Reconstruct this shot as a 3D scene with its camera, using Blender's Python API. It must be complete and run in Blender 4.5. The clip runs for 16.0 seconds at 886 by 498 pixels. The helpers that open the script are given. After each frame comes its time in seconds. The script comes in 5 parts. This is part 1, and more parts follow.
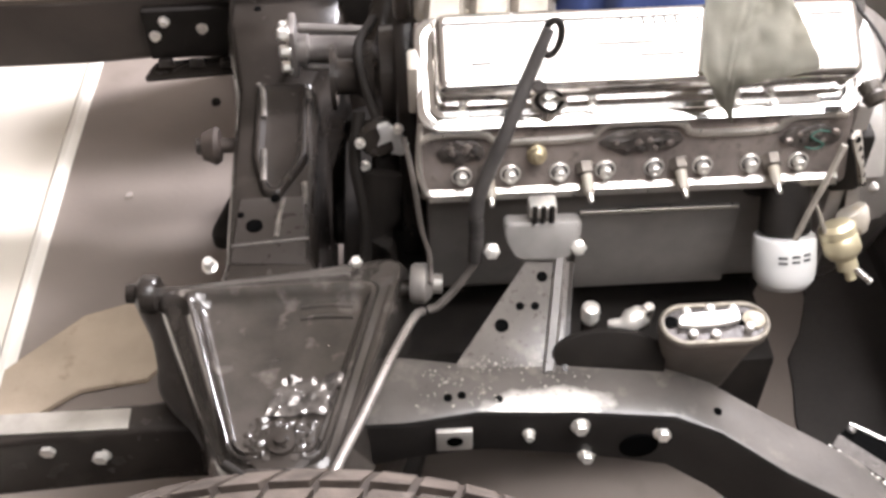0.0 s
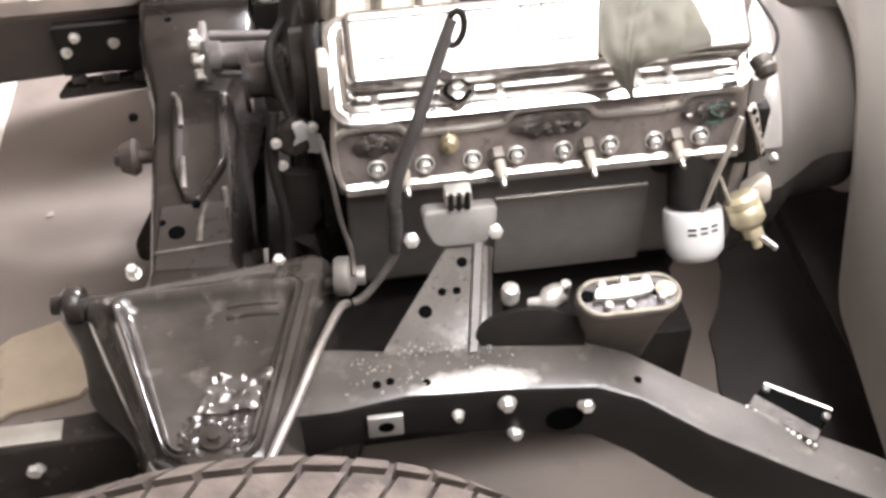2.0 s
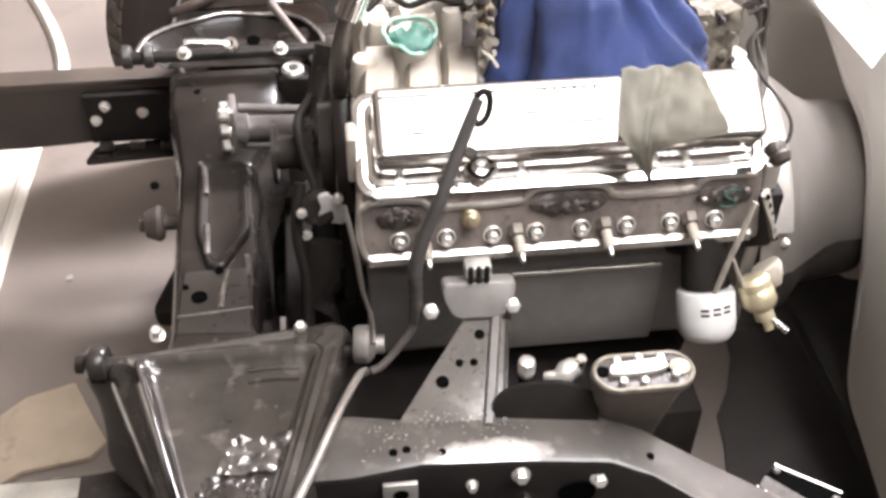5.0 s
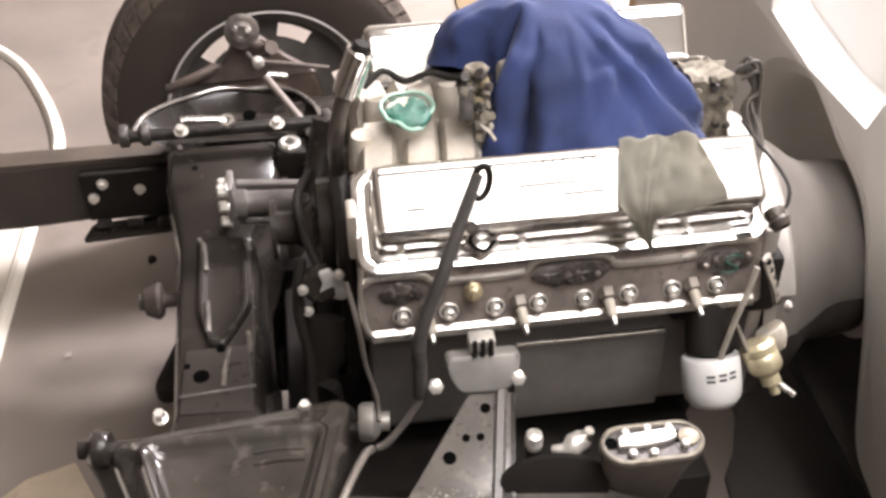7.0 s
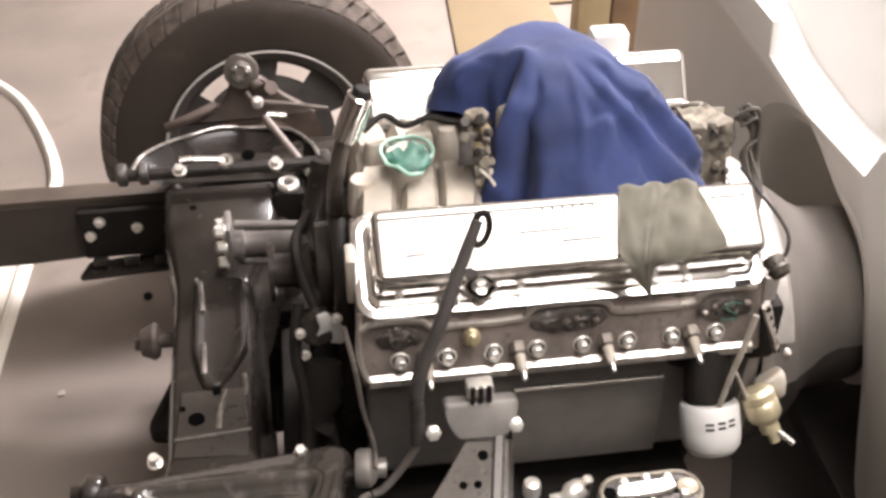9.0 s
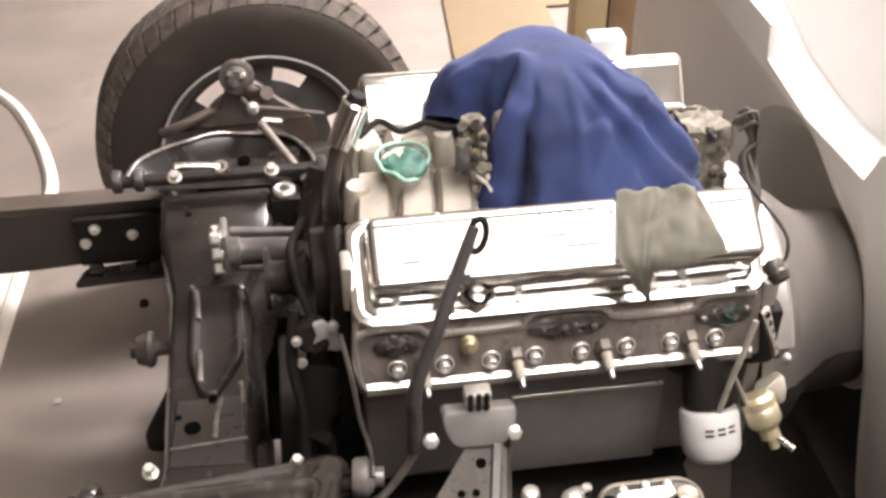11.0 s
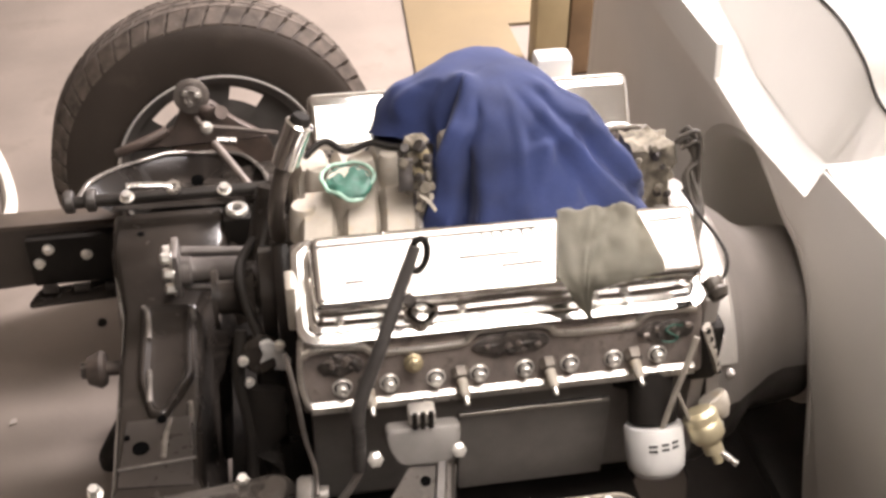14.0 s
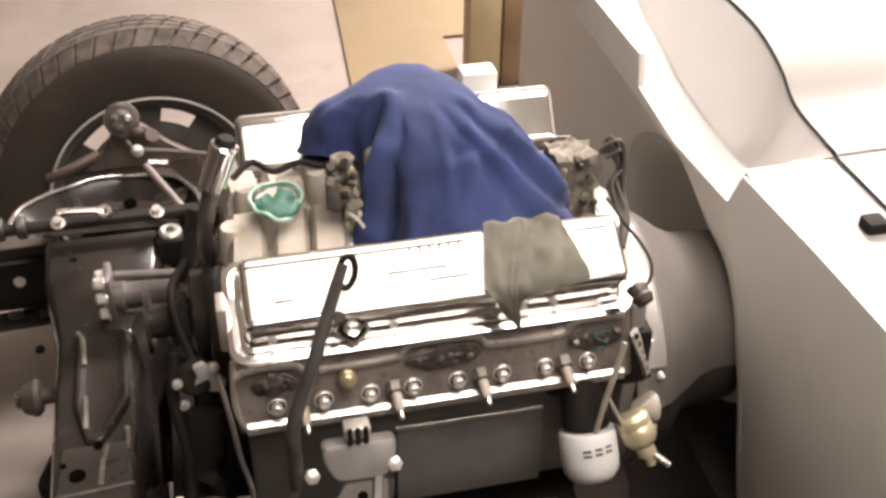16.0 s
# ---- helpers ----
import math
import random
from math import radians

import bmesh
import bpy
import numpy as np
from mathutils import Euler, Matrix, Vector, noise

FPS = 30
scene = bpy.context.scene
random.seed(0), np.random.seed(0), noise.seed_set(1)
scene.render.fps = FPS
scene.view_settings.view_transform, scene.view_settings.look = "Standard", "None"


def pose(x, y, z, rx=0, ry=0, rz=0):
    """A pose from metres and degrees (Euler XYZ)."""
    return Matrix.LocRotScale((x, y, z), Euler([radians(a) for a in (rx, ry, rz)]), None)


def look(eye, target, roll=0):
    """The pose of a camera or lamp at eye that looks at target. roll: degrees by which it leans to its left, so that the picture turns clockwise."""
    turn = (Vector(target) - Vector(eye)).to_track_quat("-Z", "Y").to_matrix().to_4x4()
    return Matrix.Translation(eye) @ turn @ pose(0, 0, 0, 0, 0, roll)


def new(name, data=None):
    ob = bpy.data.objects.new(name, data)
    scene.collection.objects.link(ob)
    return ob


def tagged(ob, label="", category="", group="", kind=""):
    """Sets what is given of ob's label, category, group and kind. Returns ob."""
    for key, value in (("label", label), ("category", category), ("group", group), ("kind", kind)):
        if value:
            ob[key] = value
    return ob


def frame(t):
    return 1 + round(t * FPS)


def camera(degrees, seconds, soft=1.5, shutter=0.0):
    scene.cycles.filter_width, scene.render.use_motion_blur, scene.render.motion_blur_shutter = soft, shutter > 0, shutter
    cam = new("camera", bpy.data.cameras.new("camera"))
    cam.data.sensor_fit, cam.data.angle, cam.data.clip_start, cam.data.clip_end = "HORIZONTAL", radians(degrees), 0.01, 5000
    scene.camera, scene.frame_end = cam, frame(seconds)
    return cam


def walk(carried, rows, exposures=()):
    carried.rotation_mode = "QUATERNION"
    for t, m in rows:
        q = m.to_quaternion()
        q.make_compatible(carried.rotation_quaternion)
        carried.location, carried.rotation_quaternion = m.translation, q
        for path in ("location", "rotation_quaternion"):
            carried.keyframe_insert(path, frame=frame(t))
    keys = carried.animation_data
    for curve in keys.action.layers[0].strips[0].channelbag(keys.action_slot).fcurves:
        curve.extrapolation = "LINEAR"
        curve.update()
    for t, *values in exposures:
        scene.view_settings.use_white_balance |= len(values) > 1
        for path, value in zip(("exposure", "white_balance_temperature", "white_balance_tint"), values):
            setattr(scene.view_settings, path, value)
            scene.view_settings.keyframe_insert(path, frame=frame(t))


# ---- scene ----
cam = camera(44.0, 16.0, soft=3.1)
PATH = [
    (0, (0.063, 0.083, 1.414), (0.123, 1.443, -0.052), -0.9),
    (0.5, (0.054, 0.072, 1.417), (0.158, 1.445, -0.033), 0.4),
    (1, (0.046, 0.071, 1.399), (0.184, 1.41, -0.08), 2.3),
    (1.5, (0.06, 0.063, 1.41), (0.223, 1.41, -0.06), 1.9),
    (2, (0.074, 0.047, 1.42), (0.256, 1.407, -0.036), -0.8),
    (2.5, (0.075, 0.036, 1.419), (0.279, 1.404, -0.025), -1.2),
    (3, (0.09, 0.033, 1.431), (0.313, 1.428, 0.015), -2.8),
    (3.5, (0.1, 0.038, 1.431), (0.367, 1.422, 0.013), -2.9),
    (4, (0.074, 0.041, 1.422), (0.238, 1.388, -0.047), -1.6),
    (4.5, (0.056, 0.041, 1.428), (0.211, 1.418, -0.014), 0.2),
    (5, (0.052, 0.023, 1.434), (0.242, 1.486, 0.082), 0.9),
    (7.5, (0.045, 0.043, 1.452), (0.255, 1.58, 0.19), -0.6),
    (8, (0.045, 0.045, 1.456), (0.279, 1.597, 0.216), 0.4),
    (8.5, (0.043, 0.048, 1.457), (0.266, 1.609, 0.225), 0.3),
    (11, (0.046, 0.061, 1.454), (0.272, 1.626, 0.23), 0.0),
    (11.5, (0.055, 0.061, 1.457), (0.294, 1.629, 0.238), 1.1),
    (12, (0.061, 0.058, 1.458), (0.311, 1.625, 0.241), 1.0),
    (12.5, (0.067, 0.057, 1.457), (0.324, 1.618, 0.233), 1.0),
    (13, (0.071, 0.053, 1.457), (0.336, 1.612, 0.233), 1.4),
    (13.5, (0.073, 0.052, 1.462), (0.33, 1.623, 0.251), 0.6),
    (14, (0.081, 0.05, 1.464), (0.352, 1.625, 0.262), 0.6),
    (14.5, (0.084, 0.046, 1.468), (0.385, 1.621, 0.273), 1.2),
    (15, (0.081, 0.044, 1.469), (0.378, 1.624, 0.28), 1.7),
    (15.5, (0.084, 0.045, 1.473), (0.396, 1.629, 0.293), 1.7),
    (16, (0.103, 0.037, 1.477), (0.465, 1.606, 0.291), 0.5),
]
walk(cam, [(t, look(eye, target, roll)) for t, eye, target, roll in PATH], exposures=((0, 0.84, 6100, 12), (1.5, 0.96, 6100, 12), (3, 1.03, 6100, 12), (4.5, 0.98, 6100, 12), (7.5, 0.55, 6400, 13), (13, 0.48, 6600, 14), (16, 0.26, 6900, 15)))

# ---- world and lamps ----
world = bpy.data.worlds.new("garage_air")
scene.world = world
world.use_nodes = True
world.node_tree.nodes["Background"].inputs[0].default_value = (1.0, 0.96, 0.92, 1)
world.node_tree.nodes["Background"].inputs[1].default_value = 0.02


def area_lamp(name, eye, target, sx, sy, watts, colour):
    data = bpy.data.lights.new(name, "AREA")
    data.shape, data.size, data.size_y, data.energy, data.color = "RECTANGLE", sx, sy, watts, colour
    ob = new(name, data)
    ob.matrix_world = look(eye, target)
    return ob


WARM = (1.0, 0.95, 0.955)
# x, y, length, width, watts of the ceiling light panels
LAMPS = ((1.75, 2.85, 1.2, 0.40, 295), (0.96, 0.36, 1.6, 1.16, 34), (0.60, -0.80, 1.5, 0.30, 5))
for x, y, ln, wd, watts in LAMPS:
    area_lamp("panel_light", (x, y, 2.60), (x, y, 0), ln, wd, watts, WARM)


# ---- materials ----
def mat(name, colour, rough=0.5, metal=0.0, vary=0.25, scale=12.0, bump=0.1, fine=180.0, dirt=None, dirt_amount=0.0, coat=0.0, spread=0.08, spec=0.5):
    """A surface with blotches at one scale, grain at another, and dirt of its own colour."""
    m = bpy.data.materials.new(name)
    m.use_nodes = True
    t = m.node_tree
    b = t.nodes["Principled BSDF"]
    tc = t.nodes.new("ShaderNodeTexCoord")
    n1 = t.nodes.new("ShaderNodeTexNoise")
    n1.inputs["Scale"].default_value, n1.inputs["Detail"].default_value = scale, 6
    n2 = t.nodes.new("ShaderNodeTexNoise")
    n2.inputs["Scale"].default_value, n2.inputs["Detail"].default_value = fine, 3
    for n in (n1, n2):
        t.links.new(tc.outputs["Object"], n.inputs["Vector"])
    ramp = t.nodes.new("ShaderNodeValToRGB")
    c = np.array(colour)
    ramp.color_ramp.elements[0].color = (*np.clip(c * (1 - vary), 0, 1), 1)
    ramp.color_ramp.elements[1].color = (*np.clip(c * (1 + vary), 0, 1), 1)
    ramp.color_ramp.elements[0].position, ramp.color_ramp.elements[1].position = 0.3, 0.7
    t.links.new(n1.outputs["Fac"], ramp.inputs["Fac"])
    out = ramp.outputs["Color"]
    if dirt:
        n3 = t.nodes.new("ShaderNodeTexNoise")
        n3.inputs["Scale"].default_value, n3.inputs["Detail"].default_value = scale * 2.3, 8
        t.links.new(tc.outputs["Object"], n3.inputs["Vector"])
        r3 = t.nodes.new("ShaderNodeValToRGB")
        r3.color_ramp.elements[0].position, r3.color_ramp.elements[1].position = 0.62 - dirt_amount * 0.3, 0.72
        mix = t.nodes.new("ShaderNodeMix")
        mix.data_type = "RGBA"
        t.links.new(n3.outputs["Fac"], r3.inputs["Fac"])
        t.links.new(r3.outputs["Color"], mix.inputs["Factor"])
        t.links.new(out, mix.inputs["A"])
        mix.inputs["B"].default_value = (*dirt, 1)
        out = mix.outputs["Result"]
    t.links.new(out, b.inputs["Base Color"])
    mr = t.nodes.new("ShaderNodeMapRange")
    mr.inputs["To Min"].default_value, mr.inputs["To Max"].default_value = max(rough - spread, 0.02), min(rough + spread, 1)
    t.links.new(n2.outputs["Fac"], mr.inputs["Value"])
    t.links.new(mr.outputs["Result"], b.inputs["Roughness"])
    b.inputs["Metallic"].default_value = metal
    b.inputs["Coat Weight"].default_value = coat
    b.inputs["Specular IOR Level"].default_value = spec
    if bump:
        bp = t.nodes.new("ShaderNodeBump")
        bp.inputs["Strength"].default_value, bp.inputs["Distance"].default_value = bump, 0.002
        add = t.nodes.new("ShaderNodeMath")
        t.links.new(n1.outputs["Fac"], add.inputs[0])
        t.links.new(n2.outputs["Fac"], add.inputs[1])
        t.links.new(add.outputs["Value"], bp.inputs["Height"])
        t.links.new(bp.outputs["Normal"], b.inputs["Normal"])
    return m


CONCRETE = mat("garage_concrete", (0.188, 0.157, 0.134), 0.6, 0, 0.16, 3.0, 0.15, 90, (0.165, 0.136, 0.114), 0.12)
WHITE_PAINT = mat("white_floor_paint", (0.70, 0.66, 0.59), 0.5, 0, 0.06, 5, 0.1)
PLASTER = mat("plaster", (0.72, 0.68, 0.62), 0.8, 0, 0.05, 4, 0.1)
DARK_WALL = mat("dark_timber_wall", (0.10, 0.082, 0.068), 0.7, 0, 0.2, 4, 0.1)
CEILING = mat("ceiling_white", (0.70, 0.68, 0.64), 0.8, 0, 0.03, 3, 0.05)
FRAME_BLACK = mat("chassis_black", (0.024, 0.020, 0.017), 0.25, 0, 0.3, 9, 0.12, 30, (0.034, 0.029, 0.025), 0.12, spread=0.08, spec=0.3)
# black of the rail's sides, with their shade put into the colour
RAIL_SIDE_SHADE = mat("rail_side_shade", (0.012, 0.0105, 0.0095), 0.45, 0, 0.3, 14, 0.1, 160, spec=0.25)
def lightened(m, centre, half, colour):
    """Paints a lamp's reflection into a surface round one place, with a ragged edge."""
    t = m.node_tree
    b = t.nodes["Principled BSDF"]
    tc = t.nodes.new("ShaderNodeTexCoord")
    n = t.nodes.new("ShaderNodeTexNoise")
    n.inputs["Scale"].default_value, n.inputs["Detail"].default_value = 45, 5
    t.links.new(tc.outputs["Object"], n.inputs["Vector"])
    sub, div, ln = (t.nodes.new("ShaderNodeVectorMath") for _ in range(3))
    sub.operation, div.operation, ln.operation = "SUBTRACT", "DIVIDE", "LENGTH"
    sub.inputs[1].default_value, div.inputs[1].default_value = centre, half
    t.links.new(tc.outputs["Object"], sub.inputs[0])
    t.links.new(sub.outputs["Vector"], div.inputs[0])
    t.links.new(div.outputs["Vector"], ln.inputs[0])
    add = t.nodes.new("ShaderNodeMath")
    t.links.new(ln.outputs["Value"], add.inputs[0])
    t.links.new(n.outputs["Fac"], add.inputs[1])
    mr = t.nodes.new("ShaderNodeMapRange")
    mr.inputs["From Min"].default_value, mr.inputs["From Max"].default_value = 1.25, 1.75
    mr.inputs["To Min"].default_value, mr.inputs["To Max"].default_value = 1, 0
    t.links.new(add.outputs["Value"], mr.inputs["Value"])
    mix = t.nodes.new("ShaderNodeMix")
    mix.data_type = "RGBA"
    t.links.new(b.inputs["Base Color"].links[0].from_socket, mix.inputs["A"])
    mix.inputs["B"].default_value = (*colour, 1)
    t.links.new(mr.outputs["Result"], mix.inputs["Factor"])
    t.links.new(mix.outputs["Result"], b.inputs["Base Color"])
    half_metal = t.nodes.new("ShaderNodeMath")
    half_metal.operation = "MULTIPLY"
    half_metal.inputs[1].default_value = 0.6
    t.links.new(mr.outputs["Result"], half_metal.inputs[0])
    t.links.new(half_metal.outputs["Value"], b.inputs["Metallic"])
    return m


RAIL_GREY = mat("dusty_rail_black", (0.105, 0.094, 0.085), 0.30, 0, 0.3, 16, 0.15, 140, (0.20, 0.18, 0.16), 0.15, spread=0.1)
# the rail top's bright patch is a lamp's reflection put into its colour
RAIL_TOP = lightened(mat("rail_top_grey", (0.085, 0.076, 0.069), 0.32, 0, 0.25, 16, 0.15, 140, (0.14, 0.125, 0.11), 0.12, spread=0.1), (0.195, 0.712, 0.50), (0.056, 0.016, 0.1), (0.62, 0.59, 0.55))
GLOSS_BLACK = mat("gloss_black", (0.044, 0.038, 0.033), 0.20, 0.15, 0.35, 16, 0.45, 36, (0.10, 0.088, 0.078), 0.10, coat=0.4, spread=0.12)
LIP = mat("rim_lip_steel", (0.75, 0.73, 0.70), 0.35, 0.35, 0.03, 6, 0, 10)
HOLE = mat("open_hole", (0.003, 0.003, 0.003), 1.0, 0, 0.1, 10, 0, spec=0.0)
MATT_BLACK = mat("matt_black", (0.014, 0.0118, 0.010), 0.7, 0, 0.3, 20, 0.1, spec=0.15)
RUBBER = mat("tyre_rubber", (0.040, 0.031, 0.025), 0.72, 0, 0.2, 5, 0.15, 220, (0.056, 0.044, 0.036), 0.1, spec=0.25)
TREAD = mat("dusty_tread_rubber", (0.082, 0.066, 0.055), 0.8, 0, 0.45, 30, 0.3, 220, (0.105, 0.088, 0.075), 0.25, spec=0.25)
CHROME = mat("polished_aluminium", (0.88, 0.87, 0.85), 0.11, 1, 0.04, 9, 0.02, 120, spread=0.06)
BRIGHT_STEEL = mat("bright_steel", (0.75, 0.73, 0.69), 0.28, 1, 0.12, 60, 0.05)
BOLT_STEEL = mat("plated_bolt", (0.80, 0.77, 0.72), 0.32, 0.7, 0.15, 80, 0.05)
CAST_HEAD = mat("cast_iron_head", (0.24, 0.205, 0.185), 0.38, 0.5, 0.3, 30, 0.3, 120, (0.14, 0.115, 0.10), 0.2)
CAST_EDGE = mat("machined_edge", (0.62, 0.59, 0.54), 0.3, 0.9, 0.15, 40, 0.08)
BLOCK_GREY = mat("block_paint_grey", (0.20, 0.185, 0.172), 0.42, 0.1, 0.15, 20, 0.2, spec=0.4)
ALLOY = mat("cast_aluminium", (0.36, 0.325, 0.275), 0.6, 0.1, 0.18, 26, 0.3, 240, (0.36, 0.30, 0.22), 0.2)
BELL_ALLOY = mat("bell_housing_alloy", (0.36, 0.33, 0.30), 0.36, 0.5, 0.14, 6, 0.04, 60)
BRASS = mat("brass", (0.36, 0.30, 0.19), 0.4, 0.6, 0.2, 60, 0.1)
SENDER = mat("pale_plated_brass", (0.58, 0.51, 0.34), 0.35, 0.6, 0.15, 40, 0.1)
GREEN_TAPE = mat("green_tape", (0.018, 0.085, 0.058), 0.6, 0, 0.3, 60, 0.2)
PALE_TAPE = mat("pale_tape", (0.24, 0.38, 0.30), 0.5, 0, 0.2, 60, 0.2)
FILTER_WHITE = mat("white_filter_paint", (0.54, 0.53, 0.51), 0.4, 0, 0.05, 30, 0.03)
FILTER_INK = mat("dark_filter_print", (0.05, 0.05, 0.05), 0.5, 0, 0.1, 30, 0)
PRIMER = mat("grey_primer", (0.52, 0.50, 0.465), 0.5, 0, 0.05, 4, 0.06, 200)
UNDERSEAL = mat("underseal_black", (0.02, 0.018, 0.016), 0.8, 0, 0.3, 14, 0.4, spec=0.15)
CARD = mat("tan_board", (0.36, 0.29, 0.215), 0.8, 0, 0.12, 14, 0.15, 150, (0.28, 0.22, 0.16), 0.08)
TAN_WOOD = mat("tan_board_paint", (0.150, 0.110, 0.060), 0.6, 0, 0.1, 5, 0.1)
OLIVE_WOOD = mat("olive_cabinet_paint", (0.30, 0.235, 0.13), 0.5, 0, 0.15, 9, 0.1)
DARK_WOOD = mat("dark_brown_wood", (0.16, 0.10, 0.05), 0.5, 0, 0.2, 12, 0.1)
MOUNT_GREY = mat("mount_grey", (0.25, 0.235, 0.22), 0.5, 0.2, 0.15, 24, 0.1)
GEAR_TAN = mat("steering_box_paint", (0.12, 0.10, 0.082), 0.6, 0.0, 0.2, 18, 0.2)
DARK_RECESS = mat("dark_casting", (0.045, 0.038, 0.034), 0.5, 0.3, 0.4, 60, 0.6)
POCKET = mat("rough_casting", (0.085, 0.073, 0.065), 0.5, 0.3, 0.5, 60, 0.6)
WIRE = mat("wire_insulation", (0.055, 0.046, 0.036), 0.6, 0, 0.3, 40, 0.1)
LAMP_BODY = mat("lamp_housing", (0.8, 0.8, 0.78), 0.5)


def cloth_mat(name, colour, weave):
    m = mat(name, colour, 0.9, 0, 0.32, 11, 0.0, 300)
    t = m.node_tree
    b = t.nodes["Principled BSDF"]
    b.inputs["Sheen Weight"].default_value = 0.06
    tc = t.nodes.new("ShaderNodeTexCoord")
    n = t.nodes.new("ShaderNodeTexNoise")
    n.inputs["Scale"].default_value, n.inputs["Detail"].default_value = weave, 2
    t.links.new(tc.outputs["Object"], n.inputs["Vector"])
    bp = t.nodes.new("ShaderNodeBump")
    bp.inputs["Strength"].default_value, bp.inputs["Distance"].default_value = 0.12, 0.001
    t.links.new(n.outputs["Fac"], bp.inputs["Height"])
    t.links.new(bp.outputs["Normal"], b.inputs["Normal"])
    return m


BLUE_CLOTH = cloth_mat("blue_cloth", (0.0135, 0.0245, 0.088), 500)
RAG_CLOTH = cloth_mat("grey_green_rag", (0.25, 0.235, 0.19), 400)

glow = bpy.data.materials.new("lit_tube")
glow.use_nodes = True
glow.node_tree.nodes["Principled BSDF"].inputs["Emission Color"].default_value = (1, 0.95, 0.86, 1)
glow.node_tree.nodes["Principled BSDF"].inputs["Emission Strength"].default_value = 6


# ---- building helpers ----
def thing(name, at, label, category, group="", kind=""):
    ob = new(name)
    ob.location = at
    ob.empty_display_size = 0.05
    return tagged(ob, label, category, group, kind)


def smooth(me, angle=38):
    me.shade_smooth()
    me.set_sharp_from_angle(angle=radians(angle))


def part(name, bm, material, parent=None, label="", angle=38):
    """One mesh object, its vertices given in the world, under a thing or a part."""
    bmesh.ops.recalc_face_normals(bm, faces=bm.faces)
    me = bpy.data.meshes.new(name)
    bm.to_mesh(me)
    bm.free()
    for m in material if isinstance(material, (list, tuple)) else (material,):
        me.materials.append(m)
    smooth(me, angle)
    ob = new(name, me)
    if parent:
        ob.parent = parent
        p, at = parent, Vector()
        while p:
            at += p.location
            p = p.parent
        ob.location = -at
    if label:
        ob["label"] = label
    return ob


def box(bm, x0, x1, y0, y1, z0, z1, bevel=0.0, m=None, seg=2):
    r = bmesh.ops.create_cube(bm, size=1)
    mm = Matrix.LocRotScale(((x0 + x1) / 2, (y0 + y1) / 2, (z0 + z1) / 2), None, (abs(x1 - x0), abs(y1 - y0), abs(z1 - z0)))
    vs = r["verts"]
    bmesh.ops.transform(bm, matrix=mm, verts=vs)
    if bevel:
        es = list({e for v in vs for e in v.link_edges})
        rb = bmesh.ops.bevel(bm, geom=es, offset=bevel, segments=seg, affect="EDGES", profile=0.5)
        vs = list({v for f in rb["faces"] for v in f.verts} | {v for v in vs if v.is_valid})
    if m:
        bmesh.ops.transform(bm, matrix=m, verts=vs)
    return bm


def frame_of(d):
    """A turn whose z lies along d."""
    return Vector(d).normalized().to_track_quat("Z", "Y").to_matrix().to_4x4()


def lathe(bm, at, axis, profile, seg=28, arc=None):
    """Turns (radius, height) pairs round an axis through at."""
    m = Matrix.Translation(at) @ frame_of(axis)
    rings = []
    for r, hgt in profile:
        if r < 1e-6:
            rings.append([bm.verts.new(m @ Vector((0, 0, hgt)))])
        else:
            rings.append([bm.verts.new(m @ Vector((r * math.cos(a), r * math.sin(a), hgt))) for a in (2 * math.pi * i / seg for i in range(seg))])
    for a, b in zip(rings, rings[1:]):
        for i in range(seg):
            j = (i + 1) % seg
            if len(a) == 1 and len(b) == 1:
                continue
            if len(a) == 1:
                bm.faces.new((a[0], b[i], b[j]))
            elif len(b) == 1:
                bm.faces.new((a[i], b[0], a[j]))
            else:
                bm.faces.new((a[i], b[i], b[j], a[j]))
    return bm


def rod(bm, a, b, r, r2=None, seg=14, bev=0.15):
    """A round bar from a to b with softened ends."""
    a, b = Vector(a), Vector(b)
    n, r2 = (b - a).length, r if r2 is None else r2
    e = min(r, r2, n / 2) * bev
    return lathe(bm, a, b - a, [(0, 0), (r - e, 0), (r, e), (r2, n - e), (r2 - e, n), (0, n)], seg)


def spline(pts, n=8):
    """A smooth curve through points."""
    p = [Vector(q) for q in pts]
    p = [2 * p[0] - p[1]] + p + [2 * p[-1] - p[-2]]
    out = []
    for i in range(1, len(p) - 2):
        a, b, c, d = p[i - 1 : i + 3]
        for k in range(n):
            s = k / n
            out.append(0.5 * (2 * b + (c - a) * s + (2 * a - 5 * b + 4 * c - d) * s * s + (3 * b - 3 * c + d - a) * s**3))
    return out + [p[-2]]


def sweep(bm, pts, r, seg=10, radii=None, flat=1.0, up=(0, 0, 1)):
    """A tube along points; flat squeezes it along its second axis."""
    pts = [Vector(p) for p in pts]
    rings, up = [], Vector(up)
    for i, p in enumerate(pts):
        d = (pts[min(i + 1, len(pts) - 1)] - pts[max(i - 1, 0)]).normalized()
        s = d.cross(up)
        s = s.normalized() if s.length > 1e-4 else Vector((1, 0, 0))
        t = s.cross(d).normalized()
        q = radii[i] if radii else r
        rings.append([bm.verts.new(p + s * (q * math.cos(a)) + t * (q * flat * math.sin(a))) for a in (2 * math.pi * k / seg for k in range(seg))])
    for a, b in zip(rings, rings[1:]):
        for i in range(seg):
            j = (i + 1) % seg
            bm.faces.new((a[i], a[j], b[j], b[i]))
    bm.faces.new(rings[0][::-1])
    bm.faces.new(rings[-1])
    return bm


